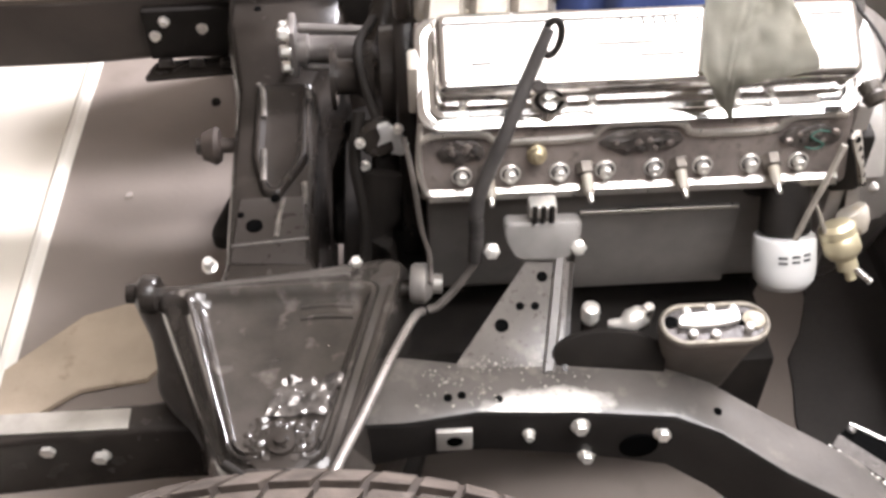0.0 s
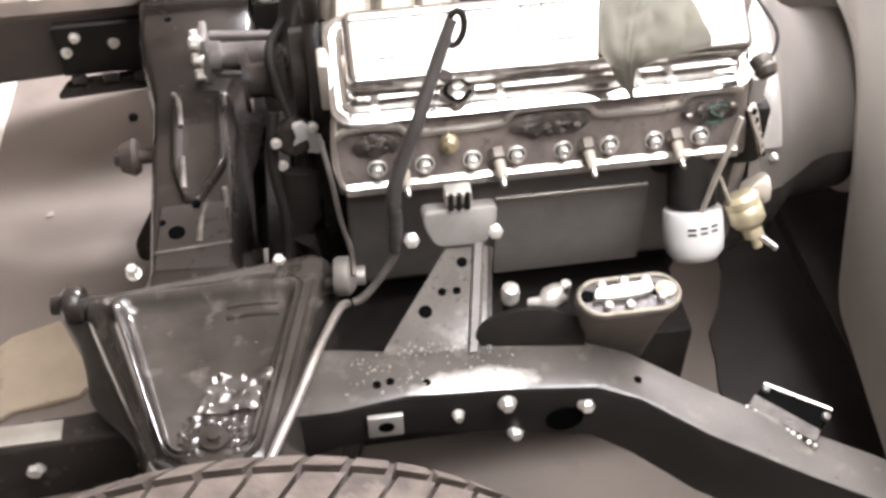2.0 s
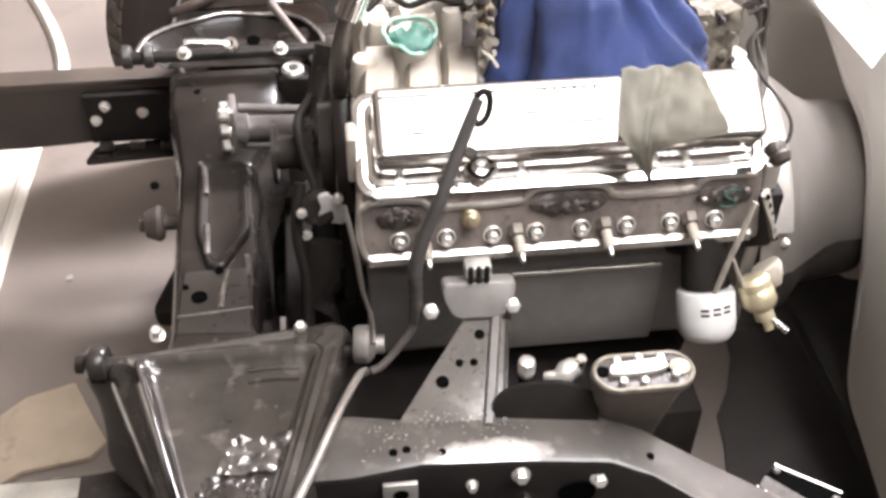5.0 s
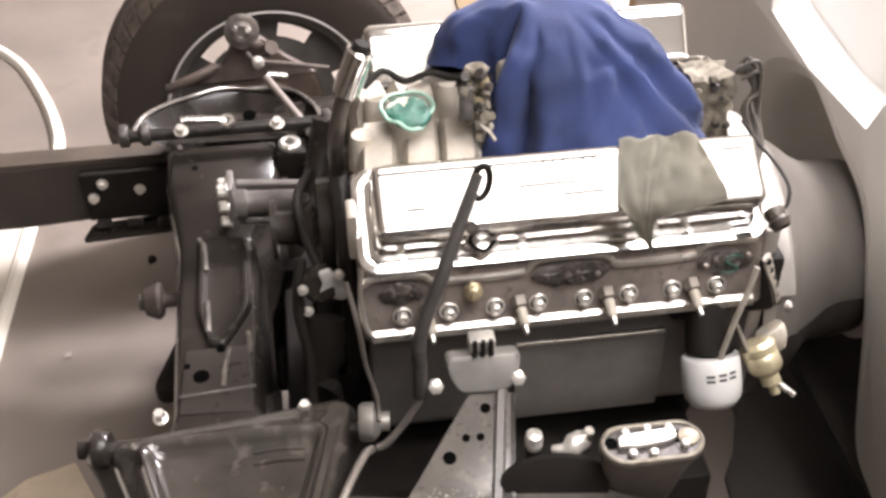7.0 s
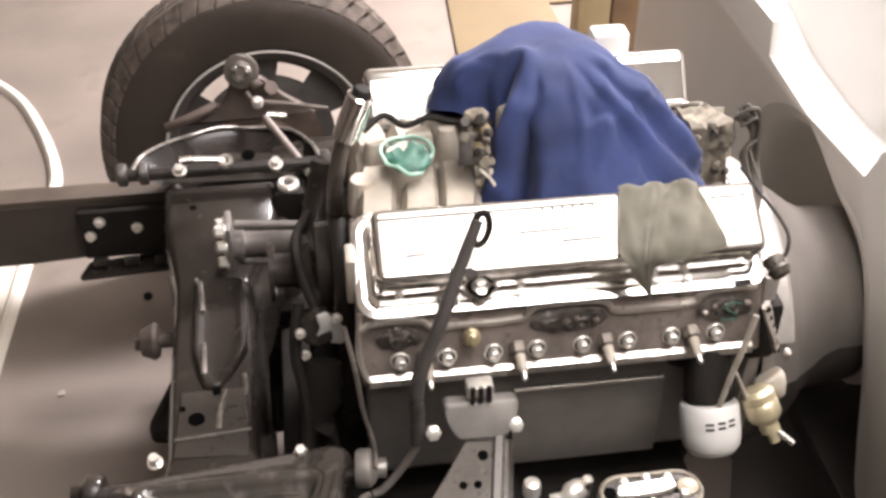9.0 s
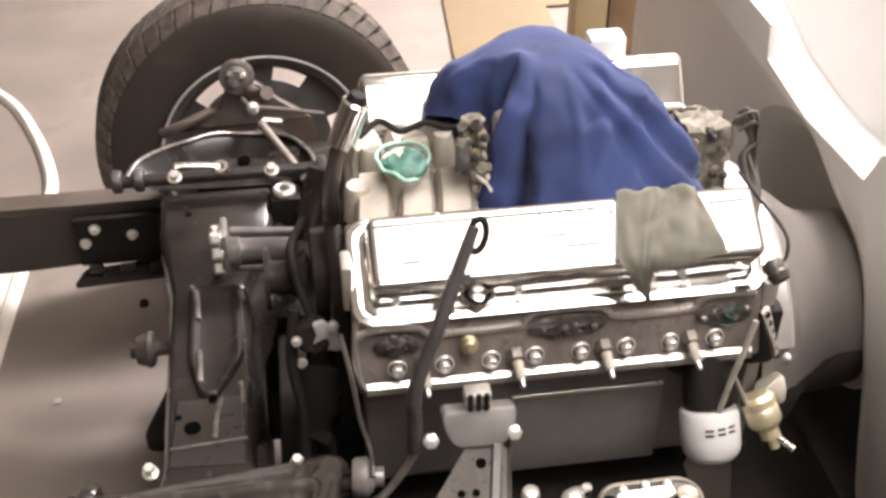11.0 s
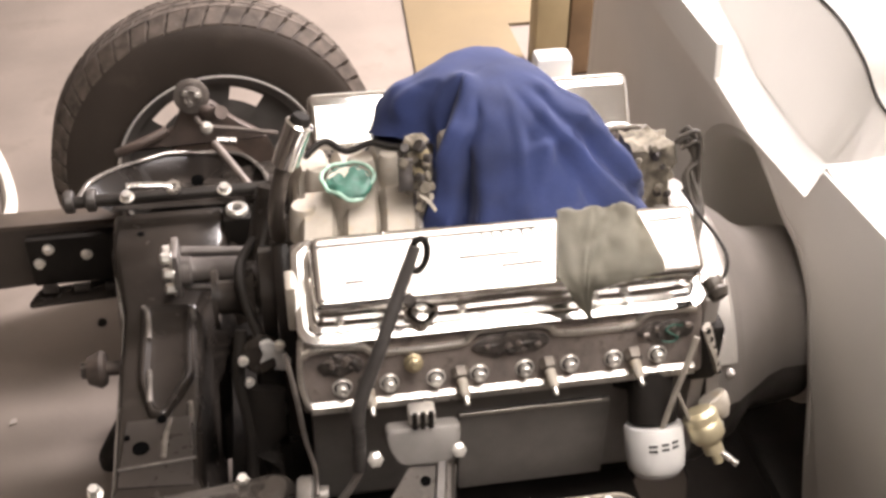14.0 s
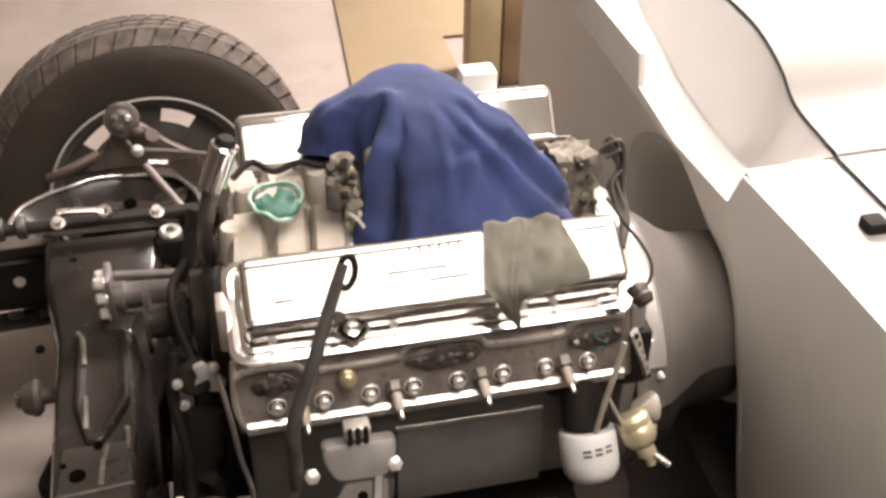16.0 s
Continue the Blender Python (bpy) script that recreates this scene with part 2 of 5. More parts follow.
def prism(bm, outline, depth, m=None, bevel=0.0, seg=2):
    """A flat outline (x, y), thickened by depth along z, then laid by m."""
    vs = [bm.verts.new((x, y, 0)) for x, y in outline]
    f = bm.faces.new(vs)
    r = bmesh.ops.extrude_face_region(bm, geom=[f])
    top = [v for v in r["geom"] if isinstance(v, bmesh.types.BMVert)]
    bmesh.ops.translate(bm, vec=(0, 0, depth), verts=top)
    vs = vs + top
    if bevel:
        es = list({e for v in vs for e in v.link_edges})
        rb = bmesh.ops.bevel(bm, geom=es, offset=bevel, segments=seg, affect="EDGES", profile=0.5)
        vs = list({v for f2 in rb["faces"] for v in f2.verts} | {v for v in vs if v.is_valid})
    if m:
        bmesh.ops.transform(bm, matrix=m, verts=vs)
    return bm


def rounded(w, d, r, n=5):
    """A rectangle's outline with round corners, about its middle."""
    out = []
    for cx, cy, a0 in ((w / 2 - r, d / 2 - r, 0), (-w / 2 + r, d / 2 - r, 90), (-w / 2 + r, -d / 2 + r, 180), (w / 2 - r, -d / 2 + r, 270)):
        for k in range(n + 1):
            a = radians(a0 + 90 * k / n)
            out.append((cx + r * math.cos(a), cy + r * math.sin(a)))
    return out


def loft(bm, sections, close=True):
    """Skins a row of outlines with as many points each."""
    rings = [[bm.verts.new(p) for p in s] for s in sections]
    n = len(rings[0])
    for a, b in zip(rings, rings[1:]):
        for i in range(n):
            bm.faces.new((a[i], a[(i + 1) % n], b[(i + 1) % n], b[i]))
    if close:
        bm.faces.new(rings[0][::-1])
        bm.faces.new(rings[-1])
    return bm


def bolt(bm, at, axis, r=0.008, h=0.007, washer=True):
    """A hexagon head, with its washer."""
    at, d = Vector(at), Vector(axis).normalized()
    if washer:
        lathe(bm, at, d, [(0, 0), (r * 1.35, 0), (r * 1.35, 0.0015), (0, 0.0015)], 16)
    lathe(bm, at + d * 0.0015, d, [(0, 0), (r, 0), (r, h * 0.8), (r * 0.86, h), (0, h)], 6)
    return bm


def B():
    return bmesh.new()


def axes(o, u, v):
    """A pose whose x lies along u and whose y leans towards v."""
    u, v = Vector(u).normalized(), Vector(v)
    n = u.cross(v).normalized()
    v = n.cross(u)
    m = Matrix((u, v, n)).transposed().to_4x4()
    m.translation = o
    return m


def rpoly(pts, r, n=4):
    """A polygon's outline with its corners rounded."""
    out, k = [], len(pts)
    for i in range(k):
        a, b, c = (Vector(pts[(i + j) % k]) for j in (-1, 0, 1))
        p, q = b + (a - b).normalized() * r, b + (c - b).normalized() * r
        for j in range(n + 1):
            s = j / n
            out.append(tuple((1 - s) ** 2 * p + 2 * s * (1 - s) * b + s * s * q))
    return out


def shrink(pts, d):
    """An outline drawn in by d."""
    k = len(pts)
    area = sum(pts[i][0] * pts[(i + 1) % k][1] - pts[(i + 1) % k][0] * pts[i][1] for i in range(k))
    sgn, out = (1 if area > 0 else -1), []
    for i in range(k):
        a, b, c = (Vector(pts[(i + j) % k]) for j in (-1, 0, 1))
        t = (c - a).normalized()
        out.append(tuple(b + Vector((-t.y, t.x)) * d * sgn))
    return out


def between(q0, q1, t, r):
    """An outline t of the way from one quadrilateral to another, corners rounded."""
    return rpoly([tuple(Vector(a).lerp(Vector(b), t)) for a, b in zip(q0, q1)], r, 5)


# ---- setting ----
def setting():
    bm = B()
    bmesh.ops.create_grid(bm, x_segments=2, y_segments=2, size=4.0)
    bmesh.ops.translate(bm, vec=(0, 1, 0), verts=bm.verts)
    tagged(part("floor", bm, CONCRETE), "pale beige concrete garage floor, faintly stained", "floor", kind="structure")
    for name, x0, x1, y0, y1 in (("wall_north", -4.1, 4.1, 5.0, 5.12), ("wall_south", -4.1, 4.1, -3.12, -3.0), ("wall_west", -4.12, -4.0, -3.0, 5.0), ("wall_east", 4.0, 4.12, -3.0, 5.0)):
        dark = name in ("wall_south", "wall_west")
        tagged(part(name, box(B(), x0, x1, y0, y1, 0, 2.7), DARK_WALL if dark else PLASTER), "plain dark timber garage wall" if dark else "plain pale plaster garage wall", "wall", kind="structure")
    tagged(part("ceiling", box(B(), -4.1, 4.1, -3.1, 5.1, 2.7, 2.8), CEILING), "plain white garage ceiling", "ceiling", kind="structure")
    for x, y, ln, wd, watts in LAMPS:
        lamp = thing("ceiling_light", (x, y, 2.7), "white light panel on the garage ceiling", "ceiling light", "ceiling light panels")
        part("housing", box(B(), x - ln / 2 - 0.04, x + ln / 2 + 0.04, y - wd / 2 - 0.04, y + wd / 2 + 0.04, 2.64, 2.70, 0.006), LAMP_BODY, lamp)
        part("diffuser", box(B(), x - ln / 2, x + ln / 2, y - wd / 2, y + wd / 2, 2.625, 2.639, 0.003), glow, lamp)
    # white band painted on the floor, bending away at its far end
    line = spline([(-0.585, -0.6, 0), (-0.583, 1.2, 0), (-0.568, 1.9, 0), (-0.553, 2.15, 0), (-0.548, 2.30, 0), (-0.615, 2.52, 0), (-0.725, 2.73, 0), (-0.95, 2.94, 0), (-1.25, 3.04, 0)], 8)
    bm = B()
    rows = []
    for i, p in enumerate(line):
        d = (line[min(i + 1, len(line) - 1)] - line[max(i - 1, 0)]).normalized()
        s = Vector((-d.y, d.x, 0))
        rows.append([bm.verts.new(p + s * w + Vector((0, 0, h))) for w, h in ((-0.004, 0.0), (0.0, 0.010), (0.007, 0.016), (0.017, 0.016), (0.024, 0.010), (0.028, 0.0))])
    for a, b in zip(rows, rows[1:]):
        for i in range(5):
            bm.faces.new((a[i], a[i + 1], b[i + 1], b[i]))
    tagged(part("floor_trim", bm, WHITE_PAINT), "white rounded edging strip curving along the floor", "edging", kind="structure")
    bm = B()
    out = [(p.x - 0.022, p.y) for p in line if p.y < 2.04] + [(-1.1, 2.08), (-1.1, -0.6)]
    prism(bm, out, 0.008, Matrix.Translation((0, 0, 0.002)))
    tagged(part("floor_mat", bm, mat("cream_mat", (0.60, 0.55, 0.47), 0.6, 0, 0.08, 3, 0.1)), "cream board lying on the floor along the white edging", "mat", kind="structure")


setting()

tan = thing("board", (-0.47, 1.2, 0), "speckled tan board lying on the floor", "board")
part("sheet", prism(B(), [(-0.62, 1.00), (-0.503, 1.091), (-0.464, 1.119), (-0.362, 1.134), (-0.338, 1.163), (-0.357, 1.20), (-0.404, 1.295), (-0.48, 1.27), (-0.585, 1.17), (-0.70, 1.06)], 0.012, Matrix.Translation((0, 0, 0.003)), 0.002), CARD, tan)

sheet = thing("board", (0.66, 3.2, 0), "large plain tan board lying flat on the floor behind the car", "board")
part("sheet", prism(B(), [(0.455, 2.55), (0.79, 2.55), (0.79, 3.05), (0.98, 3.05), (0.98, 3.9), (0.535, 3.9), (0.476, 2.92)], 0.010, Matrix.Translation((0, 0, 0.003)), 0.002), TAN_WOOD, sheet)

cab = thing("cabinet", (0.88, 2.85, 0), "low olive-brown wooden cabinet with a dark end panel", "cabinet")
part("body", box(B(), 0.800, 0.968, 2.742, 2.83, 0.0, 0.30, 0.004), OLIVE_WOOD, cab)
part("door", box(B(), 0.793, 0.882, 2.720, 2.740, 0.008, 0.302, 0.003), OLIVE_WOOD, cab, "olive-brown cabinet door")
part("end_panel", box(B(), 0.886, 0.972, 2.716, 2.740, 0.004, 0.302, 0.004), DARK_WOOD, cab, "dark brown end panel")


# ---- wheels ----
def wheel(name, m, label, size=1.0, width=0.82):
    """A wheel about the origin, its inner side towards -y, then laid by m."""
    root = thing(name, (0, 0, 0), label, "wheel", "front wheels")
    R = 0.330
    prof = [(0.196, -0.082), (0.205, -0.092), (0.226, -0.103), (0.255, -0.108), (0.282, -0.105), (0.302, -0.098), (0.318, -0.084), (R - 0.005, -0.066), (R, 0)]
    prof = prof + [(r, -h) for r, h in prof[-2::-1]]
    tyre = part("tyre", lathe(B(), (0, 0, 0), (0, 1, 0), prof, 72), RUBBER, root, "worn black tyre with dusty tread", 60)
    bm = B()
    rng = random.Random(4)
    for row, (y0, y1, skew, n) in enumerate(((-0.092, -0.058, 0.45, 54), (-0.052, -0.020, 0.5, 54), (-0.014, 0.014, 0.3, 54), (0.020, 0.052, 0.5, 54), (0.058, 0.092, 0.45, 54))):
        for k in range(n):
            a0 = 2 * math.pi * (k + row * 0.31) / n
            span = 2 * math.pi / n * (0.80 if row in (0, 4) else 0.86)
            sk = skew * 0.034 / R
            vs = []
            for top in (0, 1):
                for yy, s in ((y0, 0), (y1, sk)):
                    edge = max(abs(yy) - 0.055, 0) / 0.037
                    rr = R + (0.0095 if top else -0.006) - 0.026 * edge**2
                    for aa in (a0 + s, a0 + s + span):
                        g = 0.0012 * top
                        vs.append(bm.verts.new((rr * math.sin(aa), yy + (g if yy == y0 else -g), rr * math.cos(aa))))
            a, b, c, d, e, f, g2, h2 = vs
            for q in ((e, f, h2, g2), (a, b, f, e), (c, g2, h2, d), (a, e, g2, c), (b, d, h2, f)):
                bm.faces.new(q)
    part("tread", bm, TREAD, tyre)
    rim = [(0.185, -0.06), (0.188, -0.088), (0.198, -0.096), (0.206, -0.104), (0.210, -0.101), (0.205, -0.092), (0.200, -0.078), (0.197, 0.0), (0.2, 0.08), (0.224, 0.1), (0.219, 0.104), (0.19, 0.088), (0.186, 0.05), (0.178, 0.02), (0.185, -0.06)]
    rimo = part("rim", lathe(B(), (0, 0, 0), (0, 1, 0), rim, 72), mat("rim_grey", (0.10, 0.095, 0.09), 0.35, 0.6, 0.2, 18, 0.1), root, "dull steel rim with a bright lip")
    part("rim_lip", lathe(B(), (0, 0, 0), (0, 1, 0), [(0.205, -0.103), (0.2075, -0.112), (0.2095, -0.1148), (0.2115, -0.1143), (0.2125, -0.110), (0.2105, -0.102)], 72), LIP, rimo)
    # slotted disc: hub plate, six bridges and an outer ring
    bm, seg, y = B(), 180, -0.058
    for k in range(seg):
        a0, a1 = (2 * math.pi * j / seg for j in (k, k + 1))
        hole = (math.degrees((a0 + a1) / 2) - 66.0 + 12.0) % 60 < 24.0
        for r0, r1, d0, d1 in ((0.0, 0.07, -0.012, -0.012), (0.07, 0.142, -0.012, 0.006), (0.142, 0.172, 0.006, 0.004), (0.172, 0.188, 0.004, 0.002)):
            if hole and 0.14 < r0 < 0.17:
                continue
            for off in (0, 0.005):
                q = [bm.verts.new((r * math.cos(a), y + dd + off, r * math.sin(a))) for r, a, dd in ((r0, a0, d0), (r1, a0, d1), (r1, a1, d1), (r0, a1, d0))]
                bm.faces.new(q)
    bmesh.ops.remove_doubles(bm, verts=bm.verts, dist=1e-5)
    part("disc", bm, mat("wheel_disc_grey", (0.10, 0.092, 0.085), 0.4, 0.5, 0.2, 18, 0.1), root, "slotted steel wheel disc")
    drum = [(0.0, -0.03), (0.05, -0.032), (0.06, -0.02), (0.105, -0.018), (0.112, -0.012), (0.112, 0.016), (0.0, 0.018)]
    part("brake_drum", lathe(B(), (0, -0.09, 0), (0, 1, 0), drum, 48), mat("rusty_drum", (0.085, 0.062, 0.05), 0.6, 0.4, 0.35, 20, 0.3), root, "brown brake backing plate")
    root.matrix_basis = m @ Matrix.Diagonal((size, width * size, size, 1))
    return root


wheel("wheel", pose(-0.0412, 1.928, 0.314, -5.5, 0, 6.0), "dusty road wheel with slotted disc, steered, standing on the floor", 0.921, 0.744)
wheel("wheel", pose(-0.047, 0.484, 0.337, 0, 0, 180), "dusty road wheel with chunky block tread beside the chassis")


# ---- chassis ----
def rail_sections(rows):
    """A box rail from rows of x, outer y, inner y, top, bottom."""
    out = []
    for x, yo, yi, zt, zb in rows:
        s, r = 1 if yi > yo else -1, 0.007
        out.append([Vector((x, yy, zz)) for yy, zz in ((yo, zb + r), (yo, zt - r), (yo + s * r * 0.4, zt - r * 0.4), (yo + s * r, zt), (yi - s * r, zt), (yi - s * r * 0.4, zt - r * 0.4), (yi, zt - r), (yi, zb + r), (yi - s * r, zb), (yo + s * r, zb))])
    return out


NEAR_RAIL = [(-0.02, 0.705, 0.79, 0.487, 0.40), (0.05, 0.697, 0.782, 0.498, 0.43), (0.123, 0.705, 0.766, 0.5, 0.43), (0.22, 0.699, 0.762, 0.5, 0.42), (0.32, 0.690, 0.754, 0.495, 0.405), (0.365, 0.676, 0.742, 0.483, 0.38), (0.43, 0.641, 0.712, 0.457, 0.345), (0.53, 0.597, 0.666, 0.423, 0.31), (0.70, 0.53, 0.60, 0.37, 0.26), (1.0, 0.45, 0.52, 0.34, 0.23), (1.9, 0.45, 0.52, 0.34, 0.23)]


def chassis():
    f = thing("chassis_frame", (0, 1.15, 0.3), "semi-gloss black car chassis frame with bolted brackets", "chassis")
    rail = part("near_rail", loft(B(), rail_sections(NEAR_RAIL)), RAIL_SIDE_SHADE, f, "black box rail, sides darkened as shade, with a dusty grey top")
    part("far_rail", loft(B(), rail_sections([(x, 2.30 - a, 2.30 - b, c, d) for x, a, b, c, d in NEAR_RAIL])), FRAME_BLACK, f)
    part("rail_top", loft(B(), [[Vector((x, y, z)) for y, z in ((yo + 0.002, zt + 0.0005), (yo + 0.006, zt + 0.0025), (yi - 0.006, zt + 0.0025), (yi - 0.002, zt + 0.0005), (yi - 0.01, zt - 0.004), (yo + 0.01, zt - 0.004))] for x, yo, yi, zt, zb in NEAR_RAIL]), RAIL_TOP, rail, "dusty grey rail top with a bright reflection painted in")
    # bolts on the outer side
    for x, y, z, r in ((0.226, 0.697, 0.481, 0.0075), (0.310, 0.692, 0.470, 0.0075), (0.237, 0.698, 0.425, 0.0070), (0.175, 0.701, 0.466, 0.005)):
        part("bolt", bolt(B(), (x, y, z), (0, -1, 0.15), r, 0.008), BOLT_STEEL, rail)
    pl = box(B(), 0.080, 0.117, 0.694, 0.700, 0.451, 0.485, 0.0015)
    sq = part("square_washer", pl, mat("dull_plate", (0.42, 0.40, 0.37), 0.4, 0.5, 0.2, 40, 0.1), rail, "square steel plate with a round hole")
    part("hole", lathe(B(), (0.099, 0.6945, 0.468), (0, -1, 0), [(0, 0), (0.0085, 0), (0.0085, 0.001), (0, 0.001)], 20), HOLE, sq)
    part("slot", lathe(B(), (0.288, 0.692, 0.447), (0, -1, 0), [(0, 0), (0.02, 0), (0.02, 0.002), (0, 0.002)], 24), HOLE, rail)
    for x, y in ((0.094, 0.724), (0.108, 0.726), (0.145, 0.719), (0.366, 0.702)):
        part("hole", lathe(B(), (x, y, 0.5005 if x < 0.3 else 0.4835), (0, 0, 1), [(0, 0), (0.0045, 0), (0.0045, 0.0028), (0, 0.0028)], 16), HOLE, rail)
    # folded bracket on the rail's slope
    br = part("rail_bracket", prism(B(), rpoly([(0.494, 0.690), (0.549, 0.634), (0.560, 0.648), (0.506, 0.704)], 0.003), 0.005, Matrix.Translation((0, 0, 0.424)), 0.001), mat("dull_foot", (0.085, 0.076, 0.069), 0.7, 0.0, 0.35, 60, 0.2, 180, (0.16, 0.145, 0.13), 0.05, spec=0.2), rail, "folded steel bracket with a bright rim")
    part("bracket_well", prism(B(), [(0.507, 0.705), (0.561, 0.650), (0.582, 0.672), (0.524, 0.715)], 0.018, Matrix.Translation((0, 0, 0.4085))), HOLE, br)
    rngw = random.Random(8)
    for k in range(11):
        c = Vector((0.493, 0.689, 0.427)).lerp(Vector((0.549, 0.633, 0.423)), k / 10 + rngw.uniform(-0.03, 0.03))
        part("weld", lathe(B(), c, (rngw.uniform(-0.3, 0.3), -0.6, 1), [(0, 0), (rngw.uniform(0.002, 0.0045), 0), (0.002, 0.0025), (0, 0.003)], 8), BRIGHT_STEEL, br)
    for c in ((0.520, 0.708, 0.430), (0.572, 0.664, 0.428)):
        part("stud", lathe(B(), c, (0, -0.5, 1), [(0, 0), (0.005, 0), (0.004, 0.004), (0, 0.005)], 10), RAIL_GREY, br)
    part("bracket_rim", rod(B(), (0.521, 0.716, 0.428), (0.584, 0.674, 0.424), 0.0022), BRIGHT_STEEL, br)
    # front cross member: spring towers at its ends, a pressed trough between them
    secs = []
    # its middle reaches down further, unseen, to cast more shadow on the floor
    for y, x0, x1, zt, zb in ((0.74, -0.150, 0.03, 0.475, 0.36), (0.86, -0.152, 0.02, 0.475, 0.35), (0.93, -0.148, -0.02, 0.465, 0.215), (0.975, -0.143, -0.037, 0.46, 0.215), (1.12, -0.148, -0.038, 0.455, 0.215), (1.31, -0.152, -0.042, 0.455, 0.215), (1.355, -0.158, -0.015, 0.488, 0.215), (1.40, -0.165, 0.0, 0.505, 0.33), (1.475, -0.168, 0.003, 0.510, 0.33)):
        r = 0.010
        secs.append([Vector((x, y, z)) for x, z in ((x0 - 0.014, zb), (x0 - 0.005, zt - 0.03), (x0, zt - r), (x0 + r * 0.4, zt - r * 0.4), (x0 + r, zt), (x1 - r, zt), (x1 - r * 0.4, zt - r * 0.4), (x1, zt - r), (x1 + 0.004, zt - 0.03), (x1 + 0.012, zb))])
    xm = part("cross_member", loft(B(), secs), FRAME_BLACK, f, "pressed black front cross member with an oval emboss")
    bm = B()
    oval = rpoly([(-0.125, 1.31), (-0.049, 1.305), (-0.046, 1.15), (-0.080, 1.078), (-0.104, 1.080), (-0.122, 1.15)], 0.011, 5)
    loft(bm, [[Vector((x, y, z)) for x, y in [(-0.085 + (px + 0.085) * (1 - d / 0.04), 1.20 + (py - 1.20) * (1 - d / 0.12)) for px, py in oval]] for d, z in ((0, 0.450), (0.001, 0.4575), (0.003, 0.4625), (0.006, 0.4650), (0.009, 0.4652), (0.012, 0.4640), (0.016, 0.4612), (0.019, 0.4602))])
    part("emboss", bm, FRAME_BLACK, xm)
    # pale beads stand in for the highlights along the pressing's edges
    brightened = mat("frame_highlight", (0.16, 0.145, 0.13), 0.25, 0.3, 0.5, 50, 0.1)
    for pts in (((-0.121, 1.305, 0.463), (-0.114, 1.285, 0.465), (-0.109, 1.23, 0.465)), ((-0.106, 1.165, 0.464), (-0.104, 1.137, 0.465), (-0.103, 1.105, 0.464)), ((-0.052, 1.290, 0.463), (-0.048, 1.265, 0.464)), ((-0.052, 1.105, 0.457), (-0.050, 1.085, 0.459), (-0.050, 1.062, 0.459)), ((-0.051, 1.035, 0.459), (-0.050, 1.018, 0.459)), ((-0.074, 1.075, 0.460), (-0.080, 1.045, 0.462), (-0.082, 1.005, 0.462))):
        part("bead", sweep(B(), spline(pts, 5), 0.0040, 10, flat=0.8), brightened, xm, "pressing edge with a painted highlight")
    part("gusset", prism(B(), [(-0.135, 0.965), (-0.045, 0.958), (-0.05, 1.075), (-0.13, 1.075)], 0.004, Matrix.Translation((0, 0, 0.459)), 0.001), mat("dusty_black_plate", (0.034, 0.029, 0.0255), 0.3, 0, 0.25, 18, 0.15, 60, spec=0.4), xm)
    part("weld_seam", rod(B(), (-0.136, 0.992, 0.464), (-0.042, 1.000, 0.464), 0.002), RAIL_GREY, xm)
    for x, y, r in ((-0.110, 1.025, 0.0105), (-0.086, 1.072, 0.006), (-0.128, 1.045, 0.004), (-0.124, 1.425, 0.005), (-0.03, 1.455, 0.004)):
        part("hole", lathe(B(), (x, y, 0.4632 if y < 1.4 else 0.506), (0, 0, 1), [(0, 0), (r, 0), (r, 0.002), (0, 0.002)], 18), HOLE, xm)
    # tow knob on the front face
    kn = part("knob", lathe(B(), (-0.155, 1.245, 0.405), (-1, 0, 0), [(0, 0), (0.011, 0), (0.011, 0.022), (0.024, 0.024), (0.028, 0.03), (0.020, 0.048), (0, 0.050)], 10), mat("rusty_stop", (0.048, 0.036, 0.029), 0.7, 0, 0.4, 40, 0.3), xm, "dark bolt and rubber stop")
    part("nut", lathe(B(), (-0.2, 1.245, 0.405), (-1, 0, 0), [(0, 0), (0.012, 0), (0.012, 0.012), (0, 0.012)], 6), GLOSS_BLACK, kn)
    xm.location += Vector((-0.018, 0.014, -0.022))
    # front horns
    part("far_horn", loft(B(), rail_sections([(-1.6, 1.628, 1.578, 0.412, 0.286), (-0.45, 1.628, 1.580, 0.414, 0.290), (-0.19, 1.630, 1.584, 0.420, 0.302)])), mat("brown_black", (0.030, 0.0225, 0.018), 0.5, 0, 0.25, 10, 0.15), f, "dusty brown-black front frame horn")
    # the far horn's top is coloured lighter for the light falling on it
    part("horn_top", box(B(), -1.6, -0.195, 1.583, 1.625, 0.409, 0.4205, 0.003), mat("lit_brown_top", (0.060, 0.045, 0.034), 0.5, 0, 0.3, 12, 0.15), f, "dusty brown horn top, lightened as if lit")
    bk = part("bumper_bracket", box(B(), -0.325, -0.155, 1.555, 1.584, 0.318, 0.412, 0.004), MATT_BLACK, f, "black bolted plate bracket")
    for x, z in ((-0.290, 0.393), (-0.232, 0.377), (-0.309, 0.366)):
        part("bolt", bolt(B(), (x, 1.555, z), (0, -1, 0), 0.007, 0.008), BOLT_STEEL, bk)
    lip = prism(B(), rpoly([(-0.340, 0.0), (-0.155, 0.0), (-0.16, 0.05), (-0.325, 0.045)], 0.010), 0.007, Matrix.Translation((0, 1.530, 0.309)) @ pose(0, 0, 0, 0, -3, 0), 0.002)
    lp = part("lower_lip", lip, FRAME_BLACK, bk)
    for x in (-0.30, -0.25, -0.20):
        part("slot", box(B(), x - 0.012, x + 0.012, 1.542, 1.552, 0.306 - x * 0.052 - 0.011, 0.3195 - x * 0.052 - 0.011, 0.001), DARK_RECESS, lp)
